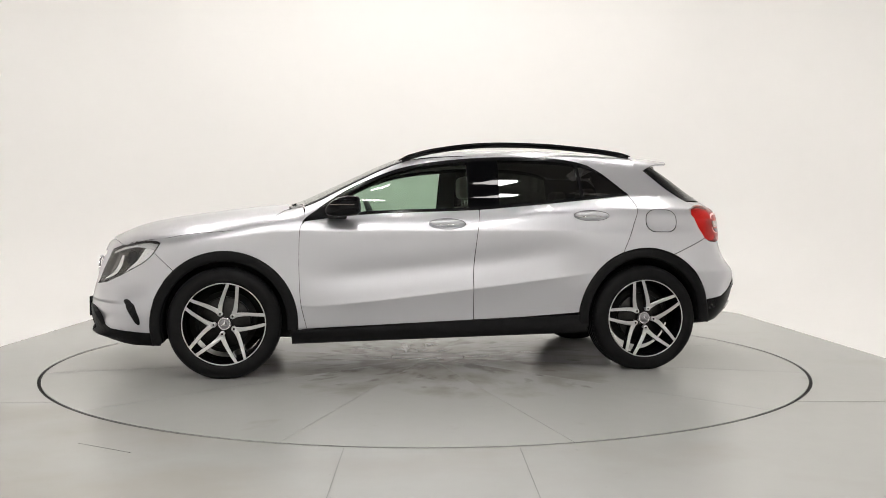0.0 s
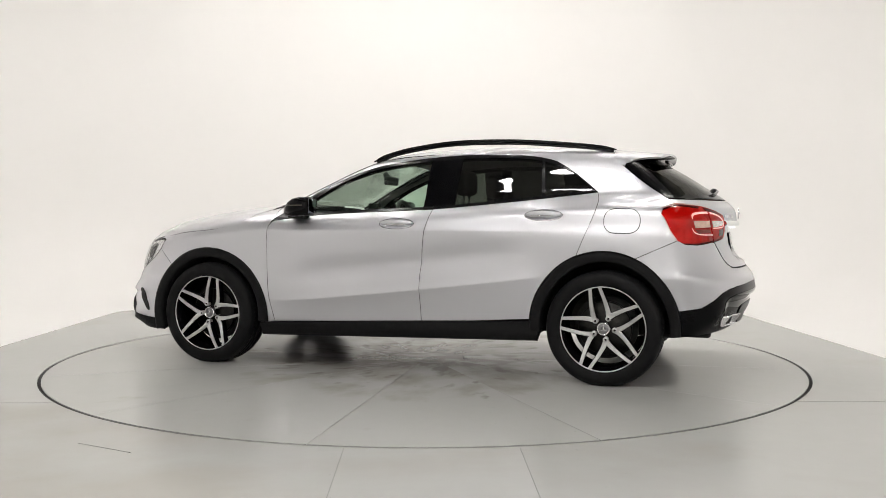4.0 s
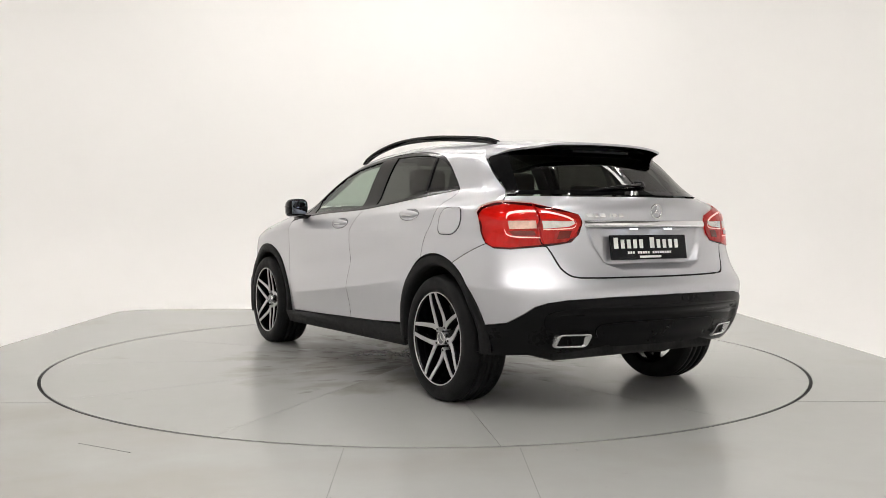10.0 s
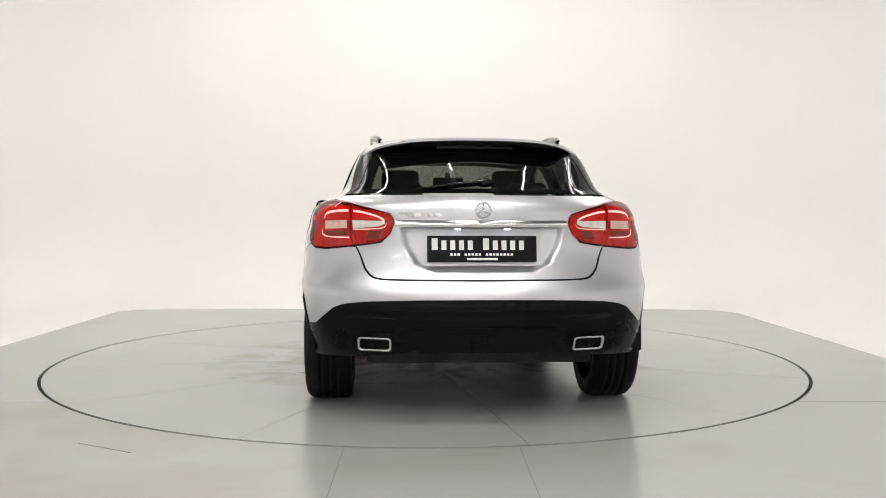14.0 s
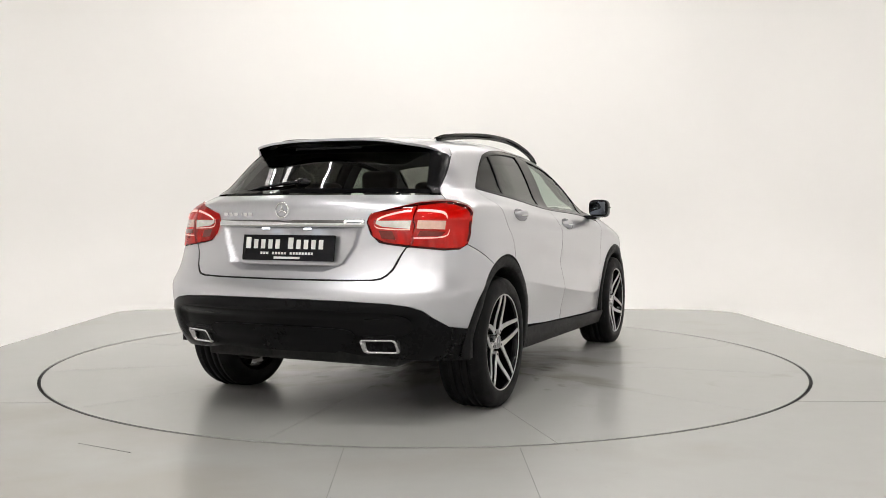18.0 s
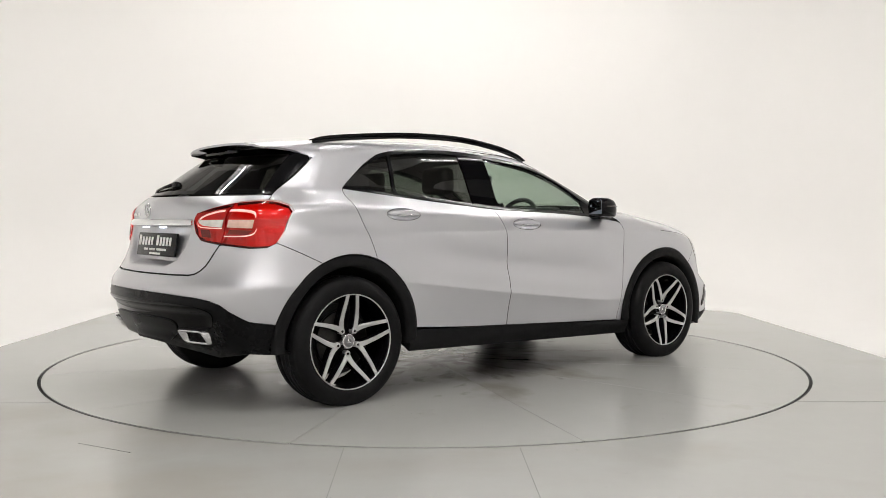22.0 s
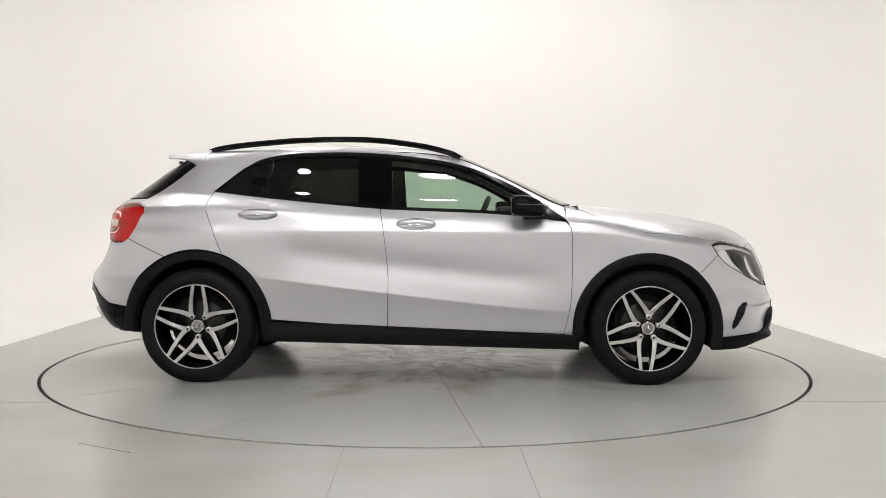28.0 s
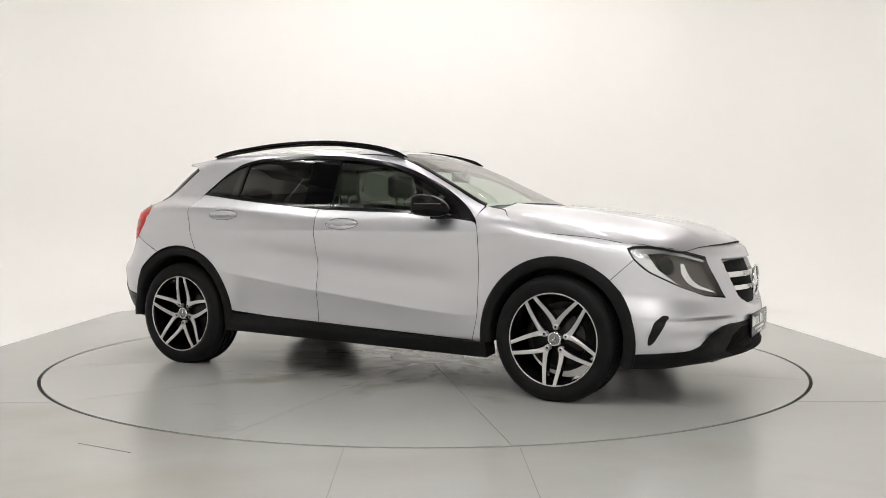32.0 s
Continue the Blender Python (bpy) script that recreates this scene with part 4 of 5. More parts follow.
    for r in (0.085,):
        x = float(nose(0.64)) + 0.002
        tube("emblem_ring", [(x, r * math.cos(a), 0.642 + r * math.sin(a)) for a in np.linspace(0, 2 * math.pi, 33)[:-1]], 0.008, CHROME, car, "round chrome emblem ring", closed=True)
        bm = bmesh.new()
        for k in range(3):
            a = radians(90 + 120 * k)
            u, w = Vector((0, math.cos(a), math.sin(a))), Vector((0, -math.sin(a), math.cos(a)))
            vs = [bm.verts.new(Vector((x, 0, 0.642)) + q) for q in (u * r, w * 0.014, -w * 0.014)]
            c0 = bm.verts.new((x + 0.008, 0, 0.642))
            bm.faces.new((vs[0], vs[1], c0)), bm.faces.new((vs[0], c0, vs[2]))
        link("emblem_star", bm, CHROME, car, smooth=False)


def plate(car, x, z, name, sx):
    """A dealer's plate: black, with plain white bars for its writing."""
    bm = bmesh.new()
    box(bm, -0.012, 0, -0.266, 0.266, -0.064, 0.064, 0.005)
    p = link(name, bm, PLATE_BLACK, car, "black dealer plate with white bars for writing")
    p.matrix_basis = pose(x, 0, z, 0, 0 if sx == 1 else -8.7, 0 if sx == 1 else 180)
    bars = []
    y = -0.245
    for n, g in ((5, 0.05), (5, 0.0)):
        for i in range(n):
            w, h = (0.029, 0.056) if i == 0 else (0.024, 0.046)
            bars.append((y, y + w, -0.006, -0.006 + h))
            y += w + 0.0185
        y += g - 0.0185 if g else 0
    for i in range(18):
        if i in (3, 9):
            continue
        bars.append((-0.155 + i * 0.0172, -0.155 + i * 0.0172 + 0.0115, -0.034, -0.022))
    bars.append((-0.075, 0.075, -0.056, -0.045))
    for a, b, c, d in bars:
        bm = bmesh.new()
        box(bm, -0.001, 0.002, a, b, c, d)
        link("letter_bar", bm, WHITE, p, smooth=False)


def lamps(car):
    E, F = end_map(False), end_map(True)

    def bulge(fn, k, s0, z0, a, b, sg):
        def f(s, z):
            x, y, zz = fn(s, z)
            q = np.maximum(1 - ((np.asarray(s) - s0) / a) ** 2 - ((np.asarray(z) - z0) / b) ** 2, 0)
            return x + sg * k * q, y, zz
        return f

    OUT = [(0.81, 1.0685), (0.85, 1.0690), (0.895, 1.0645), (0.971, 1.0465), (1.014, 1.019), (1.011, 0.985), (0.986, 0.927), (0.943, 0.866), (0.898, 0.845), (0.815, 0.841), (0.66, 0.856), (0.57, 0.866), (0.518, 0.877), (0.482, 0.912), (0.467, 0.967), (0.480, 1.008), (0.57, 1.034), (0.68, 1.057)]
    RF = bulge(E, 0.010, 0.73, 0.955, 0.32, 0.14, -1)
    split = lambda z: float(np.interp(z, [0.85, 0.95, 1.064], [0.655, 0.694, 0.688]))
    for sd in (1, -1):
        outer = [q for q in OUT if q[0] > split(q[1])] + [(split(z), z) for z in (0.858, 0.90, 0.95, 1.0, 1.059)]
        inner = [(split(z), z) for z in (1.057, 1.0, 0.95, 0.90, 0.858)][:] + [q for q in OUT if q[0] < split(q[1])]
        order = lambda ps: sorted(ps, key=lambda q: math.atan2((q[1] - np.mean([w[1] for w in ps])) * 2, q[0] - np.mean([w[0] for w in ps])))
        def back(s, z):
            """Moulded reflectors behind the lens: stepped bowls round a raised rib."""
            x, y, zz = RF(s, z)
            s, z = np.asarray(s, float), np.asarray(z, float)
            rib = np.exp(-(((z - 0.985) / 0.02) ** 2)) * 0.010
            return x + 0.026 - rib + 0.004 * np.cos(s * 130) * smooth(0.95, 0.90, z), y * 0.985, zz
        lamp = panel("rear_lamp", order(outer), RF, RED_LENS, car, sd, gap=-0.004, step=(0.02, 0.012), depth=0.006, lift=0.003, label="glossy red rear lamp lens over moulded reflectors")
        panel("lamp_reflector", order(outer), back, RED_BACK, lamp, sd, gap=0.003, step=(0.012, 0.008), depth=-0.019)
        inn = panel("rear_lamp_inner", order(inner), RF, RED_LENS, car, sd, gap=-0.003, step=(0.02, 0.012), depth=0.006, lift=0.0040, label="red rear lamp half on the tailgate")
        panel("lamp_reflector", order(inner), back, RED_BACK, inn, sd, gap=0.003, step=(0.012, 0.008), depth=-0.019)
        # light guide arc, reversing and indicator windows, dark lower window
        def strip(name, pts, w, mat, lift=0.0065):
            up = curve(pts)
            P = [(s, z + w / 2) for s, z in up] + [(s, z - w / 2) for s, z in up[::-1]]
            panel(name, P, RF, mat, lamp, sd, gap=0, step=(0.03, 0.01), depth=0.002, lift=lift)
        strip("light_guide", [(0.857, 0.992), (0.845, 1.008), (0.815, 1.018), (0.745, 1.024), (0.70, 1.024)], 0.011, RED_LIGHT)
        strip("light_guide", [(0.672, 1.022), (0.63, 1.018), (0.553, 0.999), (0.515, 0.980)], 0.010, RED_LIGHT)
        P = [(0.85, 0.977), (0.712, 0.979), (0.703, 0.940), (0.838, 0.935)]
        panel("indicator_window", P, RF, LAMP_AMBER, lamp, sd, gap=0, step=(0.03, 0.01), depth=0.002, lift=0.0062, label="pale amber indicator window")
        P = [(0.682, 0.978), (0.53, 0.976), (0.512, 0.980), (0.508, 0.962), (0.54, 0.948), (0.67, 0.938)]
        panel("reversing_window", P, RF, LAMP_CLEAR, lamp, sd, gap=0, step=(0.03, 0.01), depth=0.002, lift=0.0062, label="clear reversing window")
        strip("light_guide", [(0.86, 0.932), (0.84, 0.908), (0.79, 0.897), (0.68, 0.895)], 0.006, RED_LIGHT)
        strip("light_guide", [(0.67, 0.934), (0.59, 0.936), (0.515, 0.943), (0.500, 0.965), (0.508, 0.982)], 0.005, RED_LIGHT)
        P = [(0.84, 0.925), (0.715, 0.928), (0.70, 0.905), (0.81, 0.903)]
        panel("fog_window", P, RF, RED_DEEP, lamp, sd, gap=0, step=(0.03, 0.01), depth=0.002, lift=0.0058)
        P = [(0.585, 0.926), (0.52, 0.93), (0.53, 0.892), (0.595, 0.887)]
        panel("fog_window", P, RF, RED_DEEP, lamp, sd, gap=0, step=(0.03, 0.01), depth=0.002, lift=0.0058)
        # headlamp: dark bowl, reflector, eyebrow, clear cover
        H = [(0.983, 0.835), (0.958, 0.843), (0.919, 0.846), (0.812, 0.843), (0.676, 0.819), (0.519, 0.784), (0.502, 0.713), (0.447, 0.575), (0.601, 0.590), (0.740, 0.638), (0.802, 0.668), (0.887, 0.712), (0.951, 0.776)]
        head = panel("headlamp", H, F, CLEAR, car, sd, gap=0.001, step=(0.03, 0.02), depth=0, lift=0.003, label="clear headlamp with a dark bowl")
        panel("headlamp_bowl", H, F, BOWL, head, sd, gap=0.0, step=(0.03, 0.02), depth=-0.027, lift=-0.028, label="dark headlamp bowl")
        rim = curve(H[7:] + H[:1], 5)
        tube("headlamp_rim", [tuple((np.array(F(np.array([u]), np.array([v])))[:, 0] + np.array([-0.002, 0.0, 0])) * np.array([1, sd, 1])) for u, v in rim], 0.0030, TRIM, head, seg=6)
        P = [(0.968, 0.830), (0.92, 0.838), (0.812, 0.834), (0.676, 0.810), (0.53, 0.775), (0.525, 0.762), (0.67, 0.793), (0.79, 0.812), (0.88, 0.806), (0.94, 0.790)]
        panel("headlamp_eyebrow", P, F, SATIN, head, sd, gap=0, step=(0.03, 0.02), depth=0.01, lift=-0.010, label="bright eyebrow strip")
        P = [(0.968, 0.822), (0.90, 0.826), (0.868, 0.80), (0.83, 0.725), (0.735, 0.645), (0.80, 0.675), (0.885, 0.720), (0.946, 0.782)]
        panel("headlamp_reflector", P, F, CHROME, head, sd, gap=0, step=(0.03, 0.02), depth=0.01, lift=-0.014)
        P = curve([(0.690, 0.757), (0.700, 0.70), (0.672, 0.650), (0.61, 0.622), (0.49, 0.598)]) + curve([(0.500, 0.606), (0.60, 0.638), (0.644, 0.672), (0.660, 0.712), (0.668, 0.757)])
        panel("running_light", P, F, CHROME, head, sd, gap=0, step=(0.03, 0.02), depth=0.010, lift=-0.012, label="curved bright running light")
        ring = [(0.772 + 0.043 * math.cos(t), 0.742 + 0.043 * math.sin(t)) for t in np.linspace(0, 2 * math.pi, 29)[:-1]]
        panel("projector_lens", inset(ring, 0.004), F, GLOSS, head, sd, gap=0, step=(0.02, 0.02), depth=0.004, lift=-0.017, label="dark round projector lens")
        tube("projector_ring", [tuple((np.array(F(np.array([u]), np.array([v])))[:, 0] + np.array([-0.014, -0.008, 0])) * np.array([1, sd, 1])) for u, v in ring], 0.004, TRIM, head, closed=True, seg=8)
        P = [(0.842, 0.800), (0.832, 0.802), (0.818, 0.735), (0.828, 0.733)]
        panel("headlamp_rib", P, F, INTAKE, head, sd, gap=0, step=(0.02, 0.02), depth=0.004, lift=-0.010)
        # fog slot in the bumper corner
        P = curve([(0.988, 0.480), (0.955, 0.490), (0.93, 0.487), (0.955, 0.463), (1.02, 0.412), (1.06, 0.358), (1.088, 0.336), (1.102, 0.345), (1.089, 0.40), (1.054, 0.442), (0.988, 0.480)])[:-1]
        FB = end_map(True, lambda y, z: groove(y, z))
        panel("bumper_slot", P, FB, TRIM, car, sd, gap=0, step=(0.02, 0.02), depth=0.012, lift=0.003, label="black bumper corner slot")


def fittings(car):
    for sd in (1, -1):
        # door handles: a bowed bar over a dished cup
        for xc, zc in HANDLES:
            ts = np.linspace(-1, 1, 17)
            y0 = lambda x, z: float(half(np.array(x), np.array(z)))
            pts = [(xc + 0.108 * t, sd * (y0(xc + 0.108 * t, zc) - 0.006 + 0.026 * (1 - t * t) ** 0.5), zc + 0.006 - 0.004 * t * t) for t in ts]
            h = tube("door_handle", pts, [(0.009, 0.006 + 0.013 * (1 - t * t) ** 0.6) for t in ts], PAINT, car, "silver door handle over a dished cup", seg=14)
            low = [(x, y + sd * 0.006, z - 0.011) for x, y, z in pts[3:-3]]
            tube("handle_strip", low, (0.005, 0.004), CHROME, h, "chrome handle strip", seg=8)
            x, z = xc + 0.082, zc + 0.004
            bm = bmesh.new()
            lathe(bm, [(0.0, 0.001), (0.006, 0.001), (0.007, -0.001)], seg=14)
            k = link("key_cover", bm, SATIN, h)
            k.matrix_basis = pose(x, sd * (y0(x, z) + 0.016), z, 0, 0, 0 if sd == 1 else 180)
            # black line round the cup: shade of the recess drawn in
            ring = [(xc + 0.117 * math.cos(t), zc - 0.002 + 0.0335 * math.sin(t)) for t in np.linspace(0, 2 * math.pi, 41)[:-1]]
            tube("cup_shade_line", [(x, sd * (y0(x, z) - 0.0012), z) for x, z in ring], 0.0014, TRIM, h, closed=True, seg=6)
        # roof rail
        pts = curve([(0.245, 0.548, 1.372), (0.16, 0.553, 1.408), (-0.03, 0.557, 1.453), (-0.34, 0.56, 1.488), (-0.73, 0.553, 1.488), (-1.09, 0.53, 1.462), (-1.28, 0.508, 1.440), (-1.37, 0.498, 1.422)], 6)
        tube("roof_rail", [(x, sd * y, z) for x, y, z in pts], [(0.012, float(np.interp(i, [0, 5, 36, 42], [0.004, 0.010, 0.010, 0.004]))) for i in range(len(pts))], GLOSS, car, "gloss black roof rail")
        bm = bmesh.new()
        xs = np.linspace(0.225, -1.355, 40)
        Z = [float(np.interp(x, [p[0] for p in pts[::-1]], [p[2] for p in pts[::-1]])) for x in xs]
        Y = [float(np.interp(x, [p[0] for p in pts[::-1]], [p[1] for p in pts[::-1]])) for x in xs]
        prism(bm, [(x, z) for x, z in zip(xs, Z)] + [(x, z - 0.026) for x, z in list(zip(xs, Z))[::-1]], 0, 0.012)
        for v in bm.verts:
            v.co.y = sd * (float(np.interp(v.co.x, xs[::-1], Y[::-1])) - 0.006 + v.co.y)
        bmesh.ops.recalc_face_normals(bm, faces=bm.faces[:])
        link("rail_base", bm, TRIM, car)
        # door mirror: swept shell sections along x
        bm = bmesh.new()
        rings = []
        for x, y0, y1, z0, z1 in ((0.530, 0.862, 0.992, 1.012, 1.122), (0.545, 0.858, 0.998, 1.006, 1.128), (0.60, 0.860, 1.0, 1.0, 1.128), (0.65, 0.866, 0.990, 0.998, 1.118), (0.69, 0.874, 0.968, 1.0, 1.098), (0.72, 0.884, 0.940, 1.008, 1.07), (0.735, 0.90, 0.92, 1.02, 1.045)):
            ring = []
            for k in range(28):
                t = 2 * math.pi * k / 28
                e = 2 / 3.4
                ring.append(bm.verts.new((x, sd * ((y0 + y1) / 2 + (y1 - y0) / 2 * math.copysign(abs(math.cos(t)) ** e, math.cos(t))), (z0 + z1) / 2 + (z1 - z0) / 2 * math.copysign(abs(math.sin(t)) ** e, math.sin(t)))))
            rings.append(ring)
        for i in range(len(rings) - 1):
            for k in range(28):
                bm.faces.new((rings[i][k], rings[i][(k + 1) % 28], rings[i + 1][(k + 1) % 28], rings[i + 1][k]))
        bm.faces.new(rings[0]), bm.faces.new(rings[-1])
        bmesh.ops.recalc_face_normals(bm, faces=bm.faces[:])
        mir = link("door_mirror", bm, GLOSS, car, "gloss black door mirror")
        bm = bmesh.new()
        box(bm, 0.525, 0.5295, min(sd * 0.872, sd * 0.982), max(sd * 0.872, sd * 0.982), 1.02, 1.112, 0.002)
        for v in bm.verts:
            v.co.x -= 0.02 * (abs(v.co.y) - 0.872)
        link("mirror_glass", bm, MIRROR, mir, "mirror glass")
        bm = bmesh.new()
        box(bm, 0.60, 0.72, min(sd * 0.80, sd * 0.90), max(sd * 0.80, sd * 0.90), 0.985, 1.015, 0.01)
        link("mirror_foot", bm, TRIM, mir)
        tube("indicator_strip", [(x, sd * y, 1.072) for x, y in ((0.56, 1.0), (0.62, 1.0), (0.67, 0.983), (0.705, 0.957))], 0.0035, LAMP_SMOKE, mir, "smoked indicator strip")
        # exhaust finisher, cut flush with the slanting bumper
        ye, ze = sd * 0.52, 0.384

        def skin(y, z):
            p, q = rear_p(z)
            return float(XR - (tail(z) + XR) * (1 - (abs(y) / 0.86) ** q) ** (1 / p))

        outline = rounded(-0.082, 0.082, -0.037, 0.037, 0.018)
        bm = bmesh.new()
        V = [[bm.verts.new((skin(ye + y * g, ze + z * g2) - out, ye + y * g, ze + z * g2)) for y, z in outline] for out, g, g2 in ((-0.12, 1.0, 1.0), (0.010, 1.0, 1.0), (0.014, 0.98, 0.96), (0.011, 0.87, 0.74), (-0.09, 0.85, 0.70))]
        n = len(V[0])
        for i in range(len(V) - 1):
            for k in range(n):
                bm.faces.new((V[i][k], V[i][(k + 1) % n], V[i + 1][(k + 1) % n], V[i + 1][k]))
        bmesh.ops.recalc_face_normals(bm, faces=bm.faces[:])
        ex = link("exhaust_tip", bm, SATIN, car, "satin steel exhaust tip")
        bm = bmesh.new()
        bm.faces.new([bm.verts.new((skin(ye + y * 0.9, ze + z * 0.8) + 0.04, ye + y * 0.9, ze + z * 0.8)) for y, z in outline])
        link("exhaust_mouth", bm, INTAKE, ex)
    # spoiler
    def spoil(x, y):
        k = 1 + 0.55 * np.clip(-1.36 - np.asarray(x), 0, 1)
        lo, hi = np.full(np.shape(x), 1.15), ztop(x) - 1e-5
        for _ in range(30):
            mid = (lo + hi) / 2
            out = shell(x, mid) > np.abs(y) * k
            lo, hi = np.where(out, mid, lo), np.where(out, hi, mid)
        return x, y, lo
    B = [(-1.362, 0.622), (-1.40, 0.608), (-1.435, 0.594), (-1.52, 0.535), (-1.59, 0.492), (-1.640, 0.462), (-1.658, 0.43), (-1.674, 0.35), (-1.688, 0.2)]
    P = B + [(-1.691, 0)] + [(x, -y) for x, y in B[::-1]]
    sp = panel("roof_spoiler", P, spoil, PAINT, car, gap=0.001, step=(0.02, 0.025), depth=0.012, label="silver roof spoiler")
    panel("spoiler_underside", P, spoil, GLOSS, sp, gap=0.004, step=(0.04, 0.04), depth=0, lift=-0.0125)
    bm = bmesh.new()
    box(bm, -1.662, -1.640, -0.2, 0.2, 1.352, 1.368, 0.003)
    link("high_brake_lamp", bm, PRINT, sp, "smoked high brake lamp")
    # rear wiper
    bm = bmesh.new()
    bmesh.ops.create_uvsphere(bm, u_segments=16, v_segments=10, radius=0.032)
    for v in bm.verts:
        v.co = Vector((v.co.x * 0.8 - 1.938, v.co.y * 1.4 - 0.02, v.co.z * 0.75 + 1.168))
    wp = link("rear_wiper", bm, TRIM, car, "black rear wiper")
    arm = [(-1.958, -0.01, 1.170), (-1.958, 0.10, 1.160), (-1.948, 0.22, 1.145), (-1.920, 0.32, 1.132)]
    tube("wiper_arm", arm, [(0.012, 0.010), (0.010, 0.008), (0.008, 0.007), (0.006, 0.005)], TRIM, wp)
    tube("wiper_blade", [(x + 0.012, y, z - 0.006) for x, y, z in ((-1.958, 0.02, 1.16), (-1.953, 0.15, 1.148), (-1.928, 0.33, 1.128))], 0.006, RUBBER, wp)
    # emblem and badge bars on the tailgate
    x, z, r = -2.094, 1.028, 0.036
    em = tube("tail_emblem", [(x, r * math.cos(a), z + r * math.sin(a)) for a in np.linspace(0, 2 * math.pi, 33)[:-1]], 0.0042, CHROME, car, "small round chrome emblem", closed=True, seg=8)
    for k in range(3):
        a = radians(90 + 120 * k)
        tube("emblem_arm", [(x - 0.002, 0, z), (x, r * math.cos(a), z + r * math.sin(a))], [0.006, 0.002], CHROME, em, seg=6)
    for y0, y1 in ((0.400, 0.366), (0.360, 0.334), (0.328, 0.292), (0.272, 0.262), (0.256, 0.228), (0.222, 0.192)):
        s0, s1 = reach(False, y=y0, z=1.0), reach(False, y=y1, z=1.0)
        panel("badge_bar", [(s1, 0.995), (s0, 0.995), (s0, 1.017), (s1, 1.017)], E_TAIL, SATIN, car, gap=0.002, step=(0.05, 0.05), depth=0.003, lift=0.004)
    # number plate lamps
    for y in (0.12, -0.12):
        bm = bmesh.new()
        box(bm, -2.072, -2.040, y - 0.014, y + 0.014, 0.933, 0.942, 0.002)
        link("plate_lamp", bm, PLATE_LAMP, car, "small lit plate lamp")
    # screen wiper arms
    for y0, y1 in ((-0.42, 0.05), (0.0, 0.42)):
        pts = [(float(np.interp(abs(y), [0, 0.25, 0.5, 0.68], [0.952, 0.945, 0.912, 0.87])), y) for y in np.linspace(y0, y1, 8)]
        tube("front_wiper", [tuple(np.array(top_map(np.array([x]), np.array([y])))[:, 0] + np.array([0, 0, -0.004])) for x, y in pts], 0.006, TRIM, car, "black windscreen wiper", seg=6)
    plate(car, -2.049, 0.843, "rear_plate", -1)
    plate(car, float(nose(0.40)) + 0.006, 0.402, "front_plate", 1)


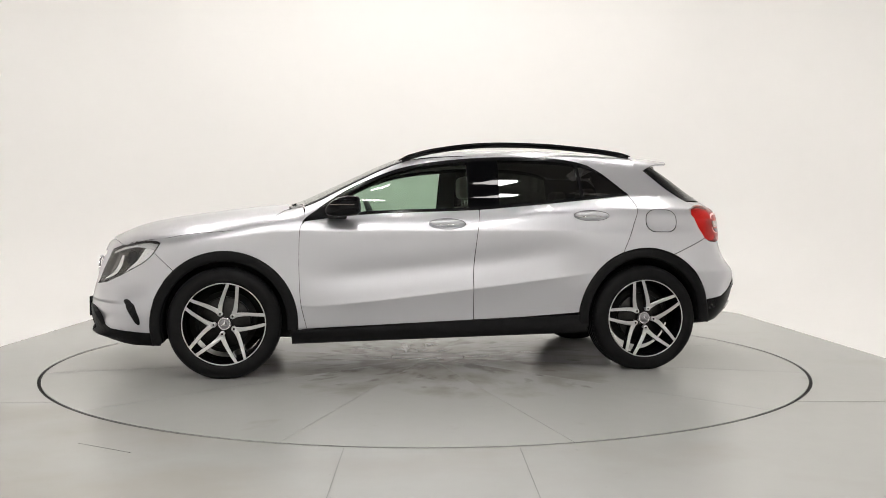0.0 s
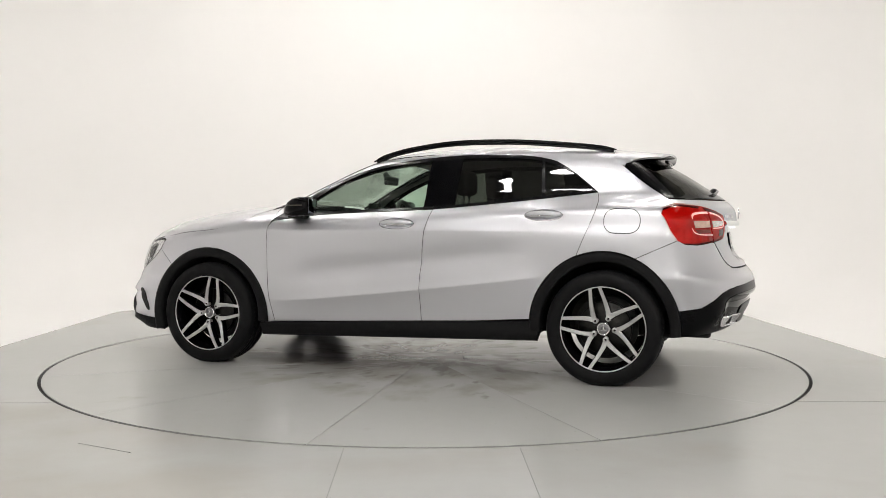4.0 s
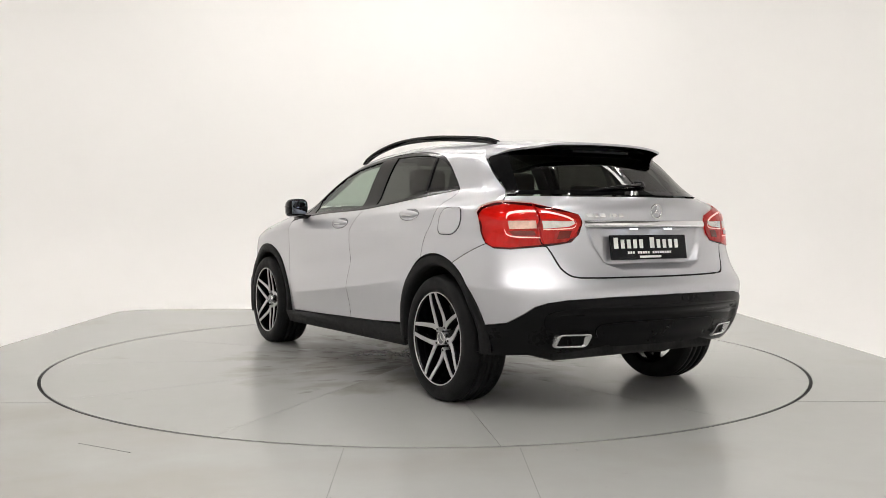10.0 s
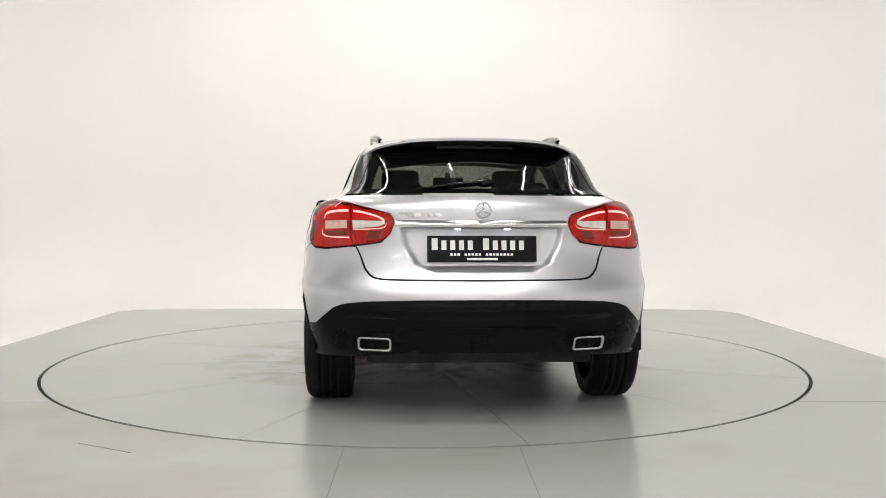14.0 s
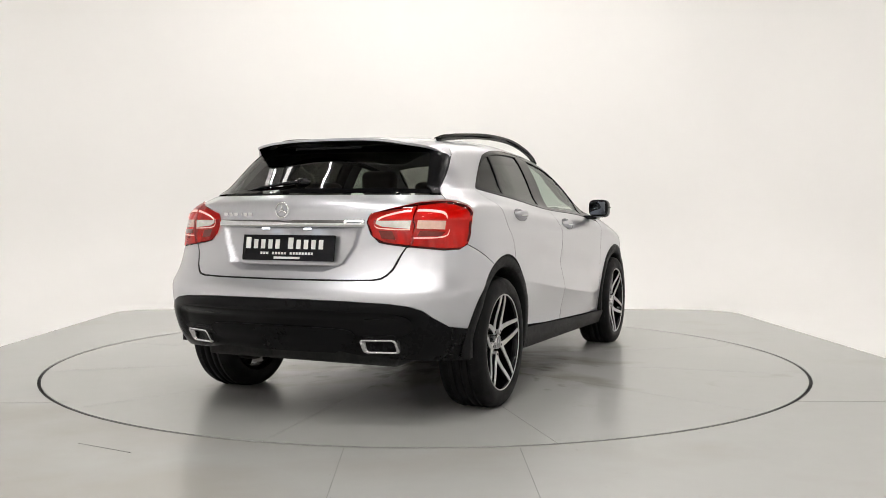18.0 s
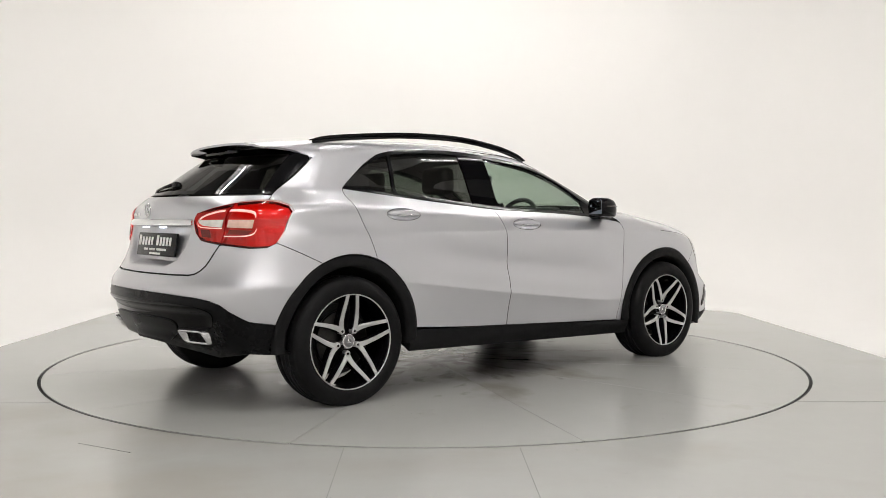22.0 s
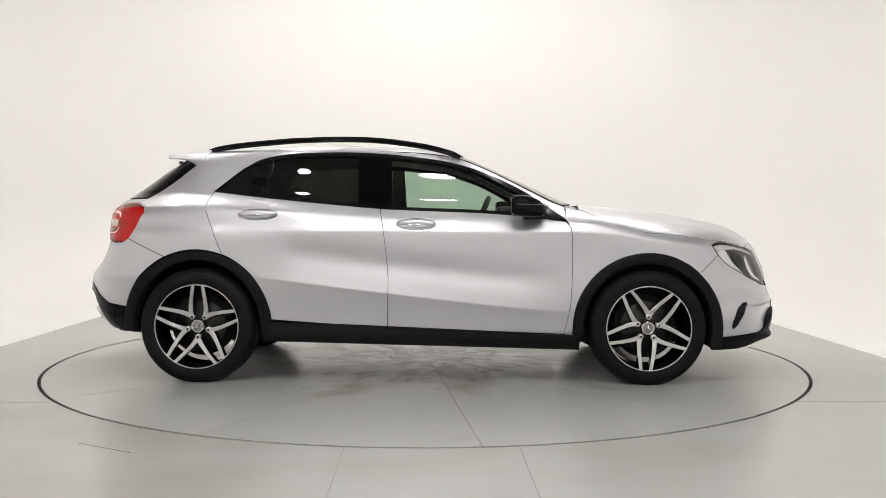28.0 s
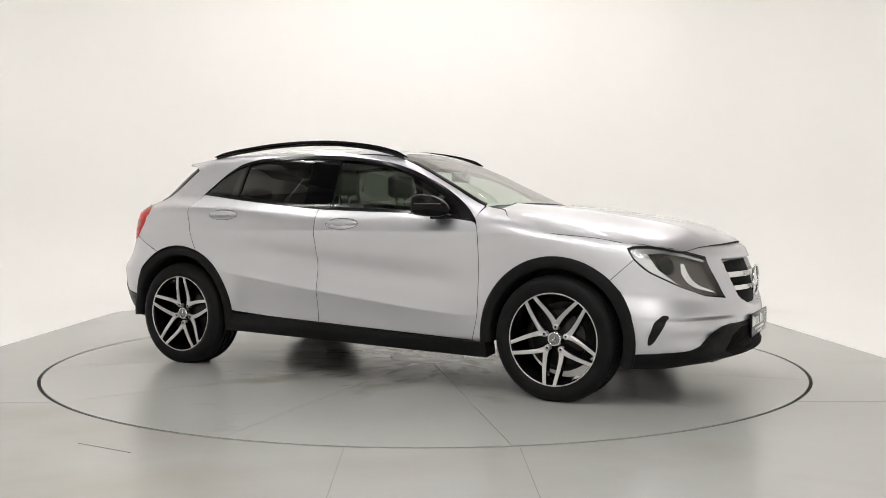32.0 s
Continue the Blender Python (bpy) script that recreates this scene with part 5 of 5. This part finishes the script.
def cabin(car):
    # dark floor pan and door cards, dash, seats, wheel, mirror, headlining
    for sd in (1, -1):
        P = [(0.80, 0.70), (0.80, 0.95)] + [(x, float(belt_z(x)) - 0.005) for x in np.linspace(0.75, -1.28, 24)] + [(-1.28, 0.86), (-1.0, 0.82), (-0.9, 0.70)]
        panel("door_card", P, side_map, CABIN, car, sd, gap=0, step=(0.1, 0.05), depth=0, lift=-0.075)
        up = [(x, float(wtop_z(x)) - 0.012) for x in np.linspace(0.60, -1.02, 24)]
        P = up + [(-1.2, 1.30), (-1.35, 1.36)] + [(x, float(ztop(x)) - 0.045) for x in np.linspace(-1.3, 0.28, 20)] + [(0.6, 1.19)]
        panel("roof_lining_side", P, lambda x, z: (x, half(x, z) - 0.03, z), HEADLINER, car, sd, gap=0, step=(0.1, 0.05), depth=0)
        P = [(-0.19, 1.02), (-0.20, 1.37), (-0.33, 1.38), (-0.32, 1.03)]
        panel("pillar_lining", P, side_map, CABIN, car, sd, gap=0, step=(0.1, 0.05), depth=0, lift=-0.035)
        P = [(-1.10, 1.12), (-1.05, 1.33), (-1.42, 1.32), (-1.66, 1.11)]
        panel("rear_pillar_lining", P, side_map, CABIN, car, sd, gap=0, step=(0.08, 0.05), depth=0, lift=-0.05)
        P = [(0.80, 1.03), (0.62, 1.16), (0.42, 1.262), (0.25, 1.33), (0.22, 1.36), (0.45, 1.27), (0.68, 1.16), (0.83, 1.05)]
        panel("pillar_trim", P, side_map, HEADLINER, car, sd, gap=0, step=(0.08, 0.05), depth=0, lift=-0.03)
    P = [(0.19, 0.50), (-1.33, 0.48), (-1.33, -0.48), (0.19, -0.50)]
    panel("headlining", P, lambda x, y: (x, y, top_map(x, y)[2] - 0.04), HEADLINER, car, gap=0, step=(0.12, 0.12), depth=0)
    bm = bmesh.new()
    prism(bm, [(0.95, 0.75), (0.95, 1.0), (0.80, 1.03), (0.62, 1.035), (0.50, 1.0), (0.44, 0.92), (0.42, 0.75)], -0.70, 0.70, 0.02)
    link("dashboard", bm, CABIN, car, "dark dashboard")
    bm = bmesh.new()
    box(bm, 0.46, 0.62, -0.55, -0.19, 0.98, 1.068, 0.03)
    link("instrument_hood", bm, CABIN, car)
    bm = bmesh.new()
    box(bm, 0.47, 0.49, -0.1, 0.1, 1.0, 1.10, 0.008)
    link("display_screen", bm, GLOSS, car, "small upright display screen")
    a = np.linspace(0, 2 * math.pi, 33)[:-1]
    st = tube("steering_wheel", [(0.34 + 0.07 * math.sin(t), -0.37 + 0.18 * math.cos(t), 0.955 + 0.165 * math.sin(t)) for t in a], 0.016, CABIN, car, "black steering wheel", closed=True)
    bm = bmesh.new()
    box(bm, 0.32, 0.42, -0.43, -0.31, 0.90, 1.0, 0.02)
    link("steering_hub", bm, CABIN, st)
    bm = bmesh.new()
    box(bm, 0.33, 0.36, -0.115, 0.115, 1.232, 1.296, 0.012)
    rv = link("cabin_mirror", bm, CABIN, car, "black cabin mirror")
    tube("mirror_stalk", [(0.36, 0, 1.28), (0.40, 0, 1.32)], 0.02, CABIN, rv)
    bm = bmesh.new()
    box(bm, -0.90, -0.85, -0.55, 0.55, 0.8, 0.82)
    link("rear_floor", bm, CABIN, car)

    def seat(x, y, top, hw, mat, name):
        bm = bmesh.new()
        rings = []
        for t in np.linspace(0, 1, 10):
            z = 0.55 + (top - 0.55) * t
            cx0 = x - 0.30 * (z - 1.1)
            w = hw * (1 - 0.22 * t**3)
            d = 0.075 - 0.03 * t
            rings.append([bm.verts.new((cx0 + d * math.copysign(abs(math.cos(q)) ** 0.7, math.cos(q)), y + w * math.copysign(abs(math.sin(q)) ** 0.6, math.sin(q)), z)) for q in np.linspace(0, 2 * math.pi, 25)[:-1]])
        for i in range(9):
            for k in range(24):
                bm.faces.new((rings[i][k], rings[i][(k + 1) % 24], rings[i + 1][(k + 1) % 24], rings[i + 1][k]))
        bm.faces.new(rings[-1]), bm.faces.new(rings[0])
        bmesh.ops.recalc_face_normals(bm, faces=bm.faces[:])
        bmesh.ops.bevel(bm, geom=[e for e in bm.edges if len(e.link_faces) == 2 and e.calc_face_angle(0) > 1.0], offset=0.02, segments=2, affect="EDGES")
        s = link(name, bm, mat, car, "cream leather " + name.replace("_", " "))
        if name == "front_seat":
            bm = bmesh.new()
            box(bm, x + 0.05, x + 0.52, y - 0.25, y + 0.25, 0.56, 0.74, 0.05)
            link("cushion", bm, mat, s)
        return s

    def headrest(s, x, y, z, w=0.125, h=0.085):
        bm = bmesh.new()
        box(bm, x - 0.05, x + 0.05, y - w, y + w, z - h, z + h, 0.04)
        link("headrest", bm, CREAM, s)
        for k in (-0.06, 0.06):
            tube("headrest_post", [(x, y + k, z - h - 0.09), (x, y + k, z - h + 0.02)], 0.007, SATIN, s, seg=8)

    for y in (0.37, -0.37):
        s = seat(-0.32, y, 1.08, 0.235, CREAM, "front_seat")
        headrest(s, -0.35, y, 1.225)
    s = seat(-1.08, 0, 1.03, 0.60, CREAM, "rear_bench")
    for y in (0.37, -0.37):
        headrest(s, -1.09, y, 1.13, 0.12, 0.07)


def arches(car):
    for sx in (1, -1):
        for sd in (1, -1):
            bm = bmesh.new()
            n = 36
            a0, a1 = (-17, 186) if sx == 1 else (-4, 186)
            rings = []
            for i in range(n + 1):
                a = radians(a0 + (a1 - a0) * i / n)
                ring = []
                for r, d in ((ARCH, -0.03), (ARCH, 0.004), (ARCH - 0.012, 0.010), (ARCH - 0.05, 0.009), (ARCH - 0.062, 0.004), (ARCH - 0.064, -0.03), (ARCH - 0.05, -0.32), (0.15, -0.325)):
                    x, z = sx * WB + r * math.cos(a) * (1 if sx == 1 else -1), HUB + r * math.sin(a) + (0.016 if sx < 0 else 0.002) * max(math.sin(a), 0) ** 2
                    y = float(half(np.array(x), np.array(max(z, 0.3))))
                    y = min(max(y, 0.855), 0.884) + d
                    ring.append(bm.verts.new((x, sd * y, z)))
                rings.append(ring)
            for i in range(n):
                for k in range(7):
                    bm.faces.new((rings[i][k], rings[i + 1][k], rings[i + 1][k + 1], rings[i][k + 1]))
            bmesh.ops.recalc_face_normals(bm, faces=bm.faces[:])
            link("wheel_arch_trim", bm, CLAD, car, "black plastic wheel arch trim")


def wheels(car):
    for sx in (1, -1):
        for sd in (1, -1):
            bm = bmesh.new()
            lathe(bm, [(0.252, 0.0), (0.252, -0.004), (0.258, 0.008), (0.272, 0.014), (0.300, 0.015), (0.322, 0.008), (0.336, -0.006), (0.343, -0.024), (0.345, -0.046), (0.346, -0.066), (0.338, -0.067), (0.338, -0.075), (0.346, -0.076), (0.346, -0.106), (0.338, -0.107), (0.338, -0.117), (0.346, -0.118), (0.346, -0.146), (0.338, -0.147), (0.338, -0.155), (0.346, -0.156), (0.345, -0.178), (0.343, -0.205), (0.330, -0.228), (0.28, -0.235), (0.252, -0.225)], seg=96)
            # flattened where it carries the car
            for v in bm.verts:
                v.co.z = max(v.co.z, 0.0012 - HUB)
            wheel = link("wheel", bm, RUBBER, car, "black tyre on a five-spoke alloy wheel")
            wheel.matrix_basis = pose(sx * WB, sd * 0.878, HUB, 0, 0, 0 if sd == 1 else 180)
            bm = bmesh.new()
            lathe(bm, [(0.255, 0.002), (0.253, 0.006), (0.247, 0.004), (0.244, -0.01), (0.236, -0.05), (0.231, -0.2)], seg=72)
            link("rim", bm, ALLOY_DARK, wheel)
            bm = bmesh.new()
            lathe(bm, [(0.2540, 0.0045), (0.2525, 0.0075), (0.2475, 0.0055), (0.2465, 0.0)], seg=72)
            link("rim_edge", bm, ALLOY, wheel, "machined rim edge")
            bm = bmesh.new()
            lathe(bm, [(0.0, -0.085), (0.155, -0.085), (0.16, -0.09), (0.16, -0.11), (0.0, -0.11)], seg=40)
            link("brake_disc", bm, STEEL, wheel)
            bm = bmesh.new()
            lathe(bm, [(0.0, -0.13), (0.19, -0.13), (0.19, -0.2), (0.0, -0.2)], seg=40)
            link("back_plate", bm, DARK, wheel)
            bm = bmesh.new()
            lathe(bm, [(0.031, -0.0225), (0.033, -0.020), (0.037, -0.0205), (0.040, -0.026), (0.041, -0.06)], seg=32)
            link("hub_cap", bm, SATIN, wheel, "silver hub cap")
            bm = bmesh.new()
            lathe(bm, [(0.0, -0.0235), (0.012, -0.0235), (0.014, -0.0215), (0.018, -0.0215), (0.020, -0.0235), (0.032, -0.0235)], seg=32)
            link("cap_face", bm, CAP_GREY, wheel, "grey hub cap face")
            # cap emblem: three plain arms
            for k in range(3):
                bm = bmesh.new()
                a = radians(90 + 120 * k)
                u, w = Vector((math.cos(a), 0, math.sin(a))), Vector((-math.sin(a), 0, math.cos(a)))
                tip, l, r = (bm.verts.new(u * 0.028 + Vector((0, -0.0222, 0)))), bm.verts.new(w * 0.0045 + Vector((0, -0.0222, 0))), bm.verts.new(-w * 0.0045 + Vector((0, -0.0222, 0)))
                c = bm.verts.new((0, -0.019, 0))
                bm.faces.new((tip, l, c)), bm.faces.new((tip, c, r))
                link("cap_arm", bm, CHROME, wheel, smooth=False)
            # shoulder blocks of the tread, both edges
            bm = bmesh.new()
            for k in range(76):
                m = Matrix.Rotation(2 * math.pi * (k + 0.1 * math.sin(k * 5.1)) / 76, 4, "Y")
                for y0, y1 in ((-0.052, -0.010), (-0.216, -0.172)):
                    q = bmesh.ops.create_cube(bm, size=1)["verts"]
                    for v in q:
                        out = 0.3485 if v.co.z > 0 else 0.334
                        if v.co.z > 0 and (v.co.y > 0) == (y1 > -0.1):
                            out = 0.338
                        v.co = m @ Vector((v.co.x * 0.021, y0 + (y1 - y0) * (v.co.y + 0.5), out))
                        v.co.z = max(v.co.z, 0.0012 - HUB)
            tagged(link("tread_shoulder", bm, RUBBER, wheel, smooth=False), "tyre shoulder blocks", kind="stuff")
            phase = {(1, 1): 102.3, (-1, 1): 78.6, (1, -1): 58.0, (-1, -1): 92.0}[(sx, sd)]
            for k in range(5):
                ang = phase + 72 * k
                for s2 in (1, -1):
                    # paired arms, kinked outwards at mid length: a machined face on a black body
                    L = curve([(0.053, s2 * 0.0385), (0.072, s2 * 0.0435), (0.100, s2 * 0.0462), (0.145, s2 * 0.0432), (0.178, s2 * 0.0392), (0.21, s2 * 0.0345), (0.249, s2 * 0.0284)], 4)
                    W = np.interp([p[0] for p in L], [0.053, 0.075, 0.13, 0.249], [0.0125, 0.0142, 0.0118, 0.0095])
                    for nm, mt, y0, y1, gr in (("spoke_face", ALLOY, -0.004, 0.002, 1.0), ("spoke", ALLOY_DARK, -0.05, -0.0045, 1.25)):
                        bm = bmesh.new()
                        up, dn = [], []
                        for (u, v), w in zip(L, W):
                            up.append((u, v + w * gr)), dn.append((u, v - w * gr))
                        prism(bm, up + dn[::-1], y0, y1, 0.0015)
                        for v in bm.verts:
                            v.co.y += -0.030 + 0.032 * smooth(0.06, 0.26, v.co.x)
                        ob = link(nm, bm, mt, wheel, smooth=False)
                        ob.matrix_basis = Matrix.Rotation(radians(-ang), 4, "Y")
                a = radians(ang + 36)
                bm = bmesh.new()
                lathe(bm, [(0.0, -0.0265), (0.0065, -0.0265), (0.007, -0.029)], seg=12)
                for v in bm.verts:
                    v.co += Vector((0.066 * math.cos(a), 0.0, 0.066 * math.sin(a)))
                link("wheel_bolt", bm, ALLOY_DARK, wheel)
                bm = bmesh.new()
                lathe(bm, [(0.0, -0.0275), (0.0155, -0.0275), (0.017, -0.030), (0.017, -0.06)], seg=16)
                for v in bm.verts:
                    v.co += Vector((0.066 * math.cos(a), 0.0, 0.066 * math.sin(a)))
                link("spoke_boss", bm, ALLOY, wheel)


def underbody(car):
    bm = bmesh.new()
    box(bm, -0.88, 0.88, -0.74, 0.74, 0.27, 0.72, 0.02)
    link("floor_pan", bm, DARK, car, smooth=False)
    bm = bmesh.new()
    box(bm, 0.88, 1.92, -0.56, 0.56, 0.21, 0.74, 0.02)
    link("engine_tray", bm, DARK, car, smooth=False)
    bm = bmesh.new()
    box(bm, -1.95, -0.88, -0.56, 0.56, 0.27, 0.76, 0.02)
    link("underbody", bm, DARK, car, smooth=False)
    # rear axle beam and exhaust box low at the back
    tube("rear_axle", [(-1.35, -0.72, 0.30), (-1.35, 0.72, 0.30)], 0.05, DARK, car)
    bm = bmesh.new()
    box(bm, -1.95, -1.72, -0.45, 0.45, 0.285, 0.38, 0.04)
    link("silencer", bm, DARK, car, "dull dark silencer")
    # unseen tail and nose backing, added so that no light shows through the joints
    bm = bmesh.new()
    box(bm, -1.93, -1.60, -0.52, 0.52, 0.40, 1.05, 0.03)
    link("tail_backing", bm, DARK, car)
    bm = bmesh.new()
    box(bm, 1.60, 1.98, -0.52, 0.52, 0.30, 0.78, 0.03)
    link("nose_backing", bm, DARK, car)


car = tagged(new("car"), "silver five-door crossover car on the turntable", "car")
car_body(car)
arches(car)
wheels(car)
underbody(car)
lamps(car)
fittings(car)
cabin(car)

# ---- what turns ----
SPEED, START = -6.767, 187.44


def motions():
    rows = []
    for i in range(0, 33):
        a = radians(START + SPEED * i)
        rows.append((float(i), a))
    walk(table, [(t, pose(0, 0, 0, 0, 0, math.degrees(a))) for t, a in rows])
    ox, oy = 0.0014, -0.1664
    walk(car, [(t, pose(ox * math.cos(a) - oy * math.sin(a), ox * math.sin(a) + oy * math.cos(a), 0, 0, 0, math.degrees(a))) for t, a in rows])


motions()
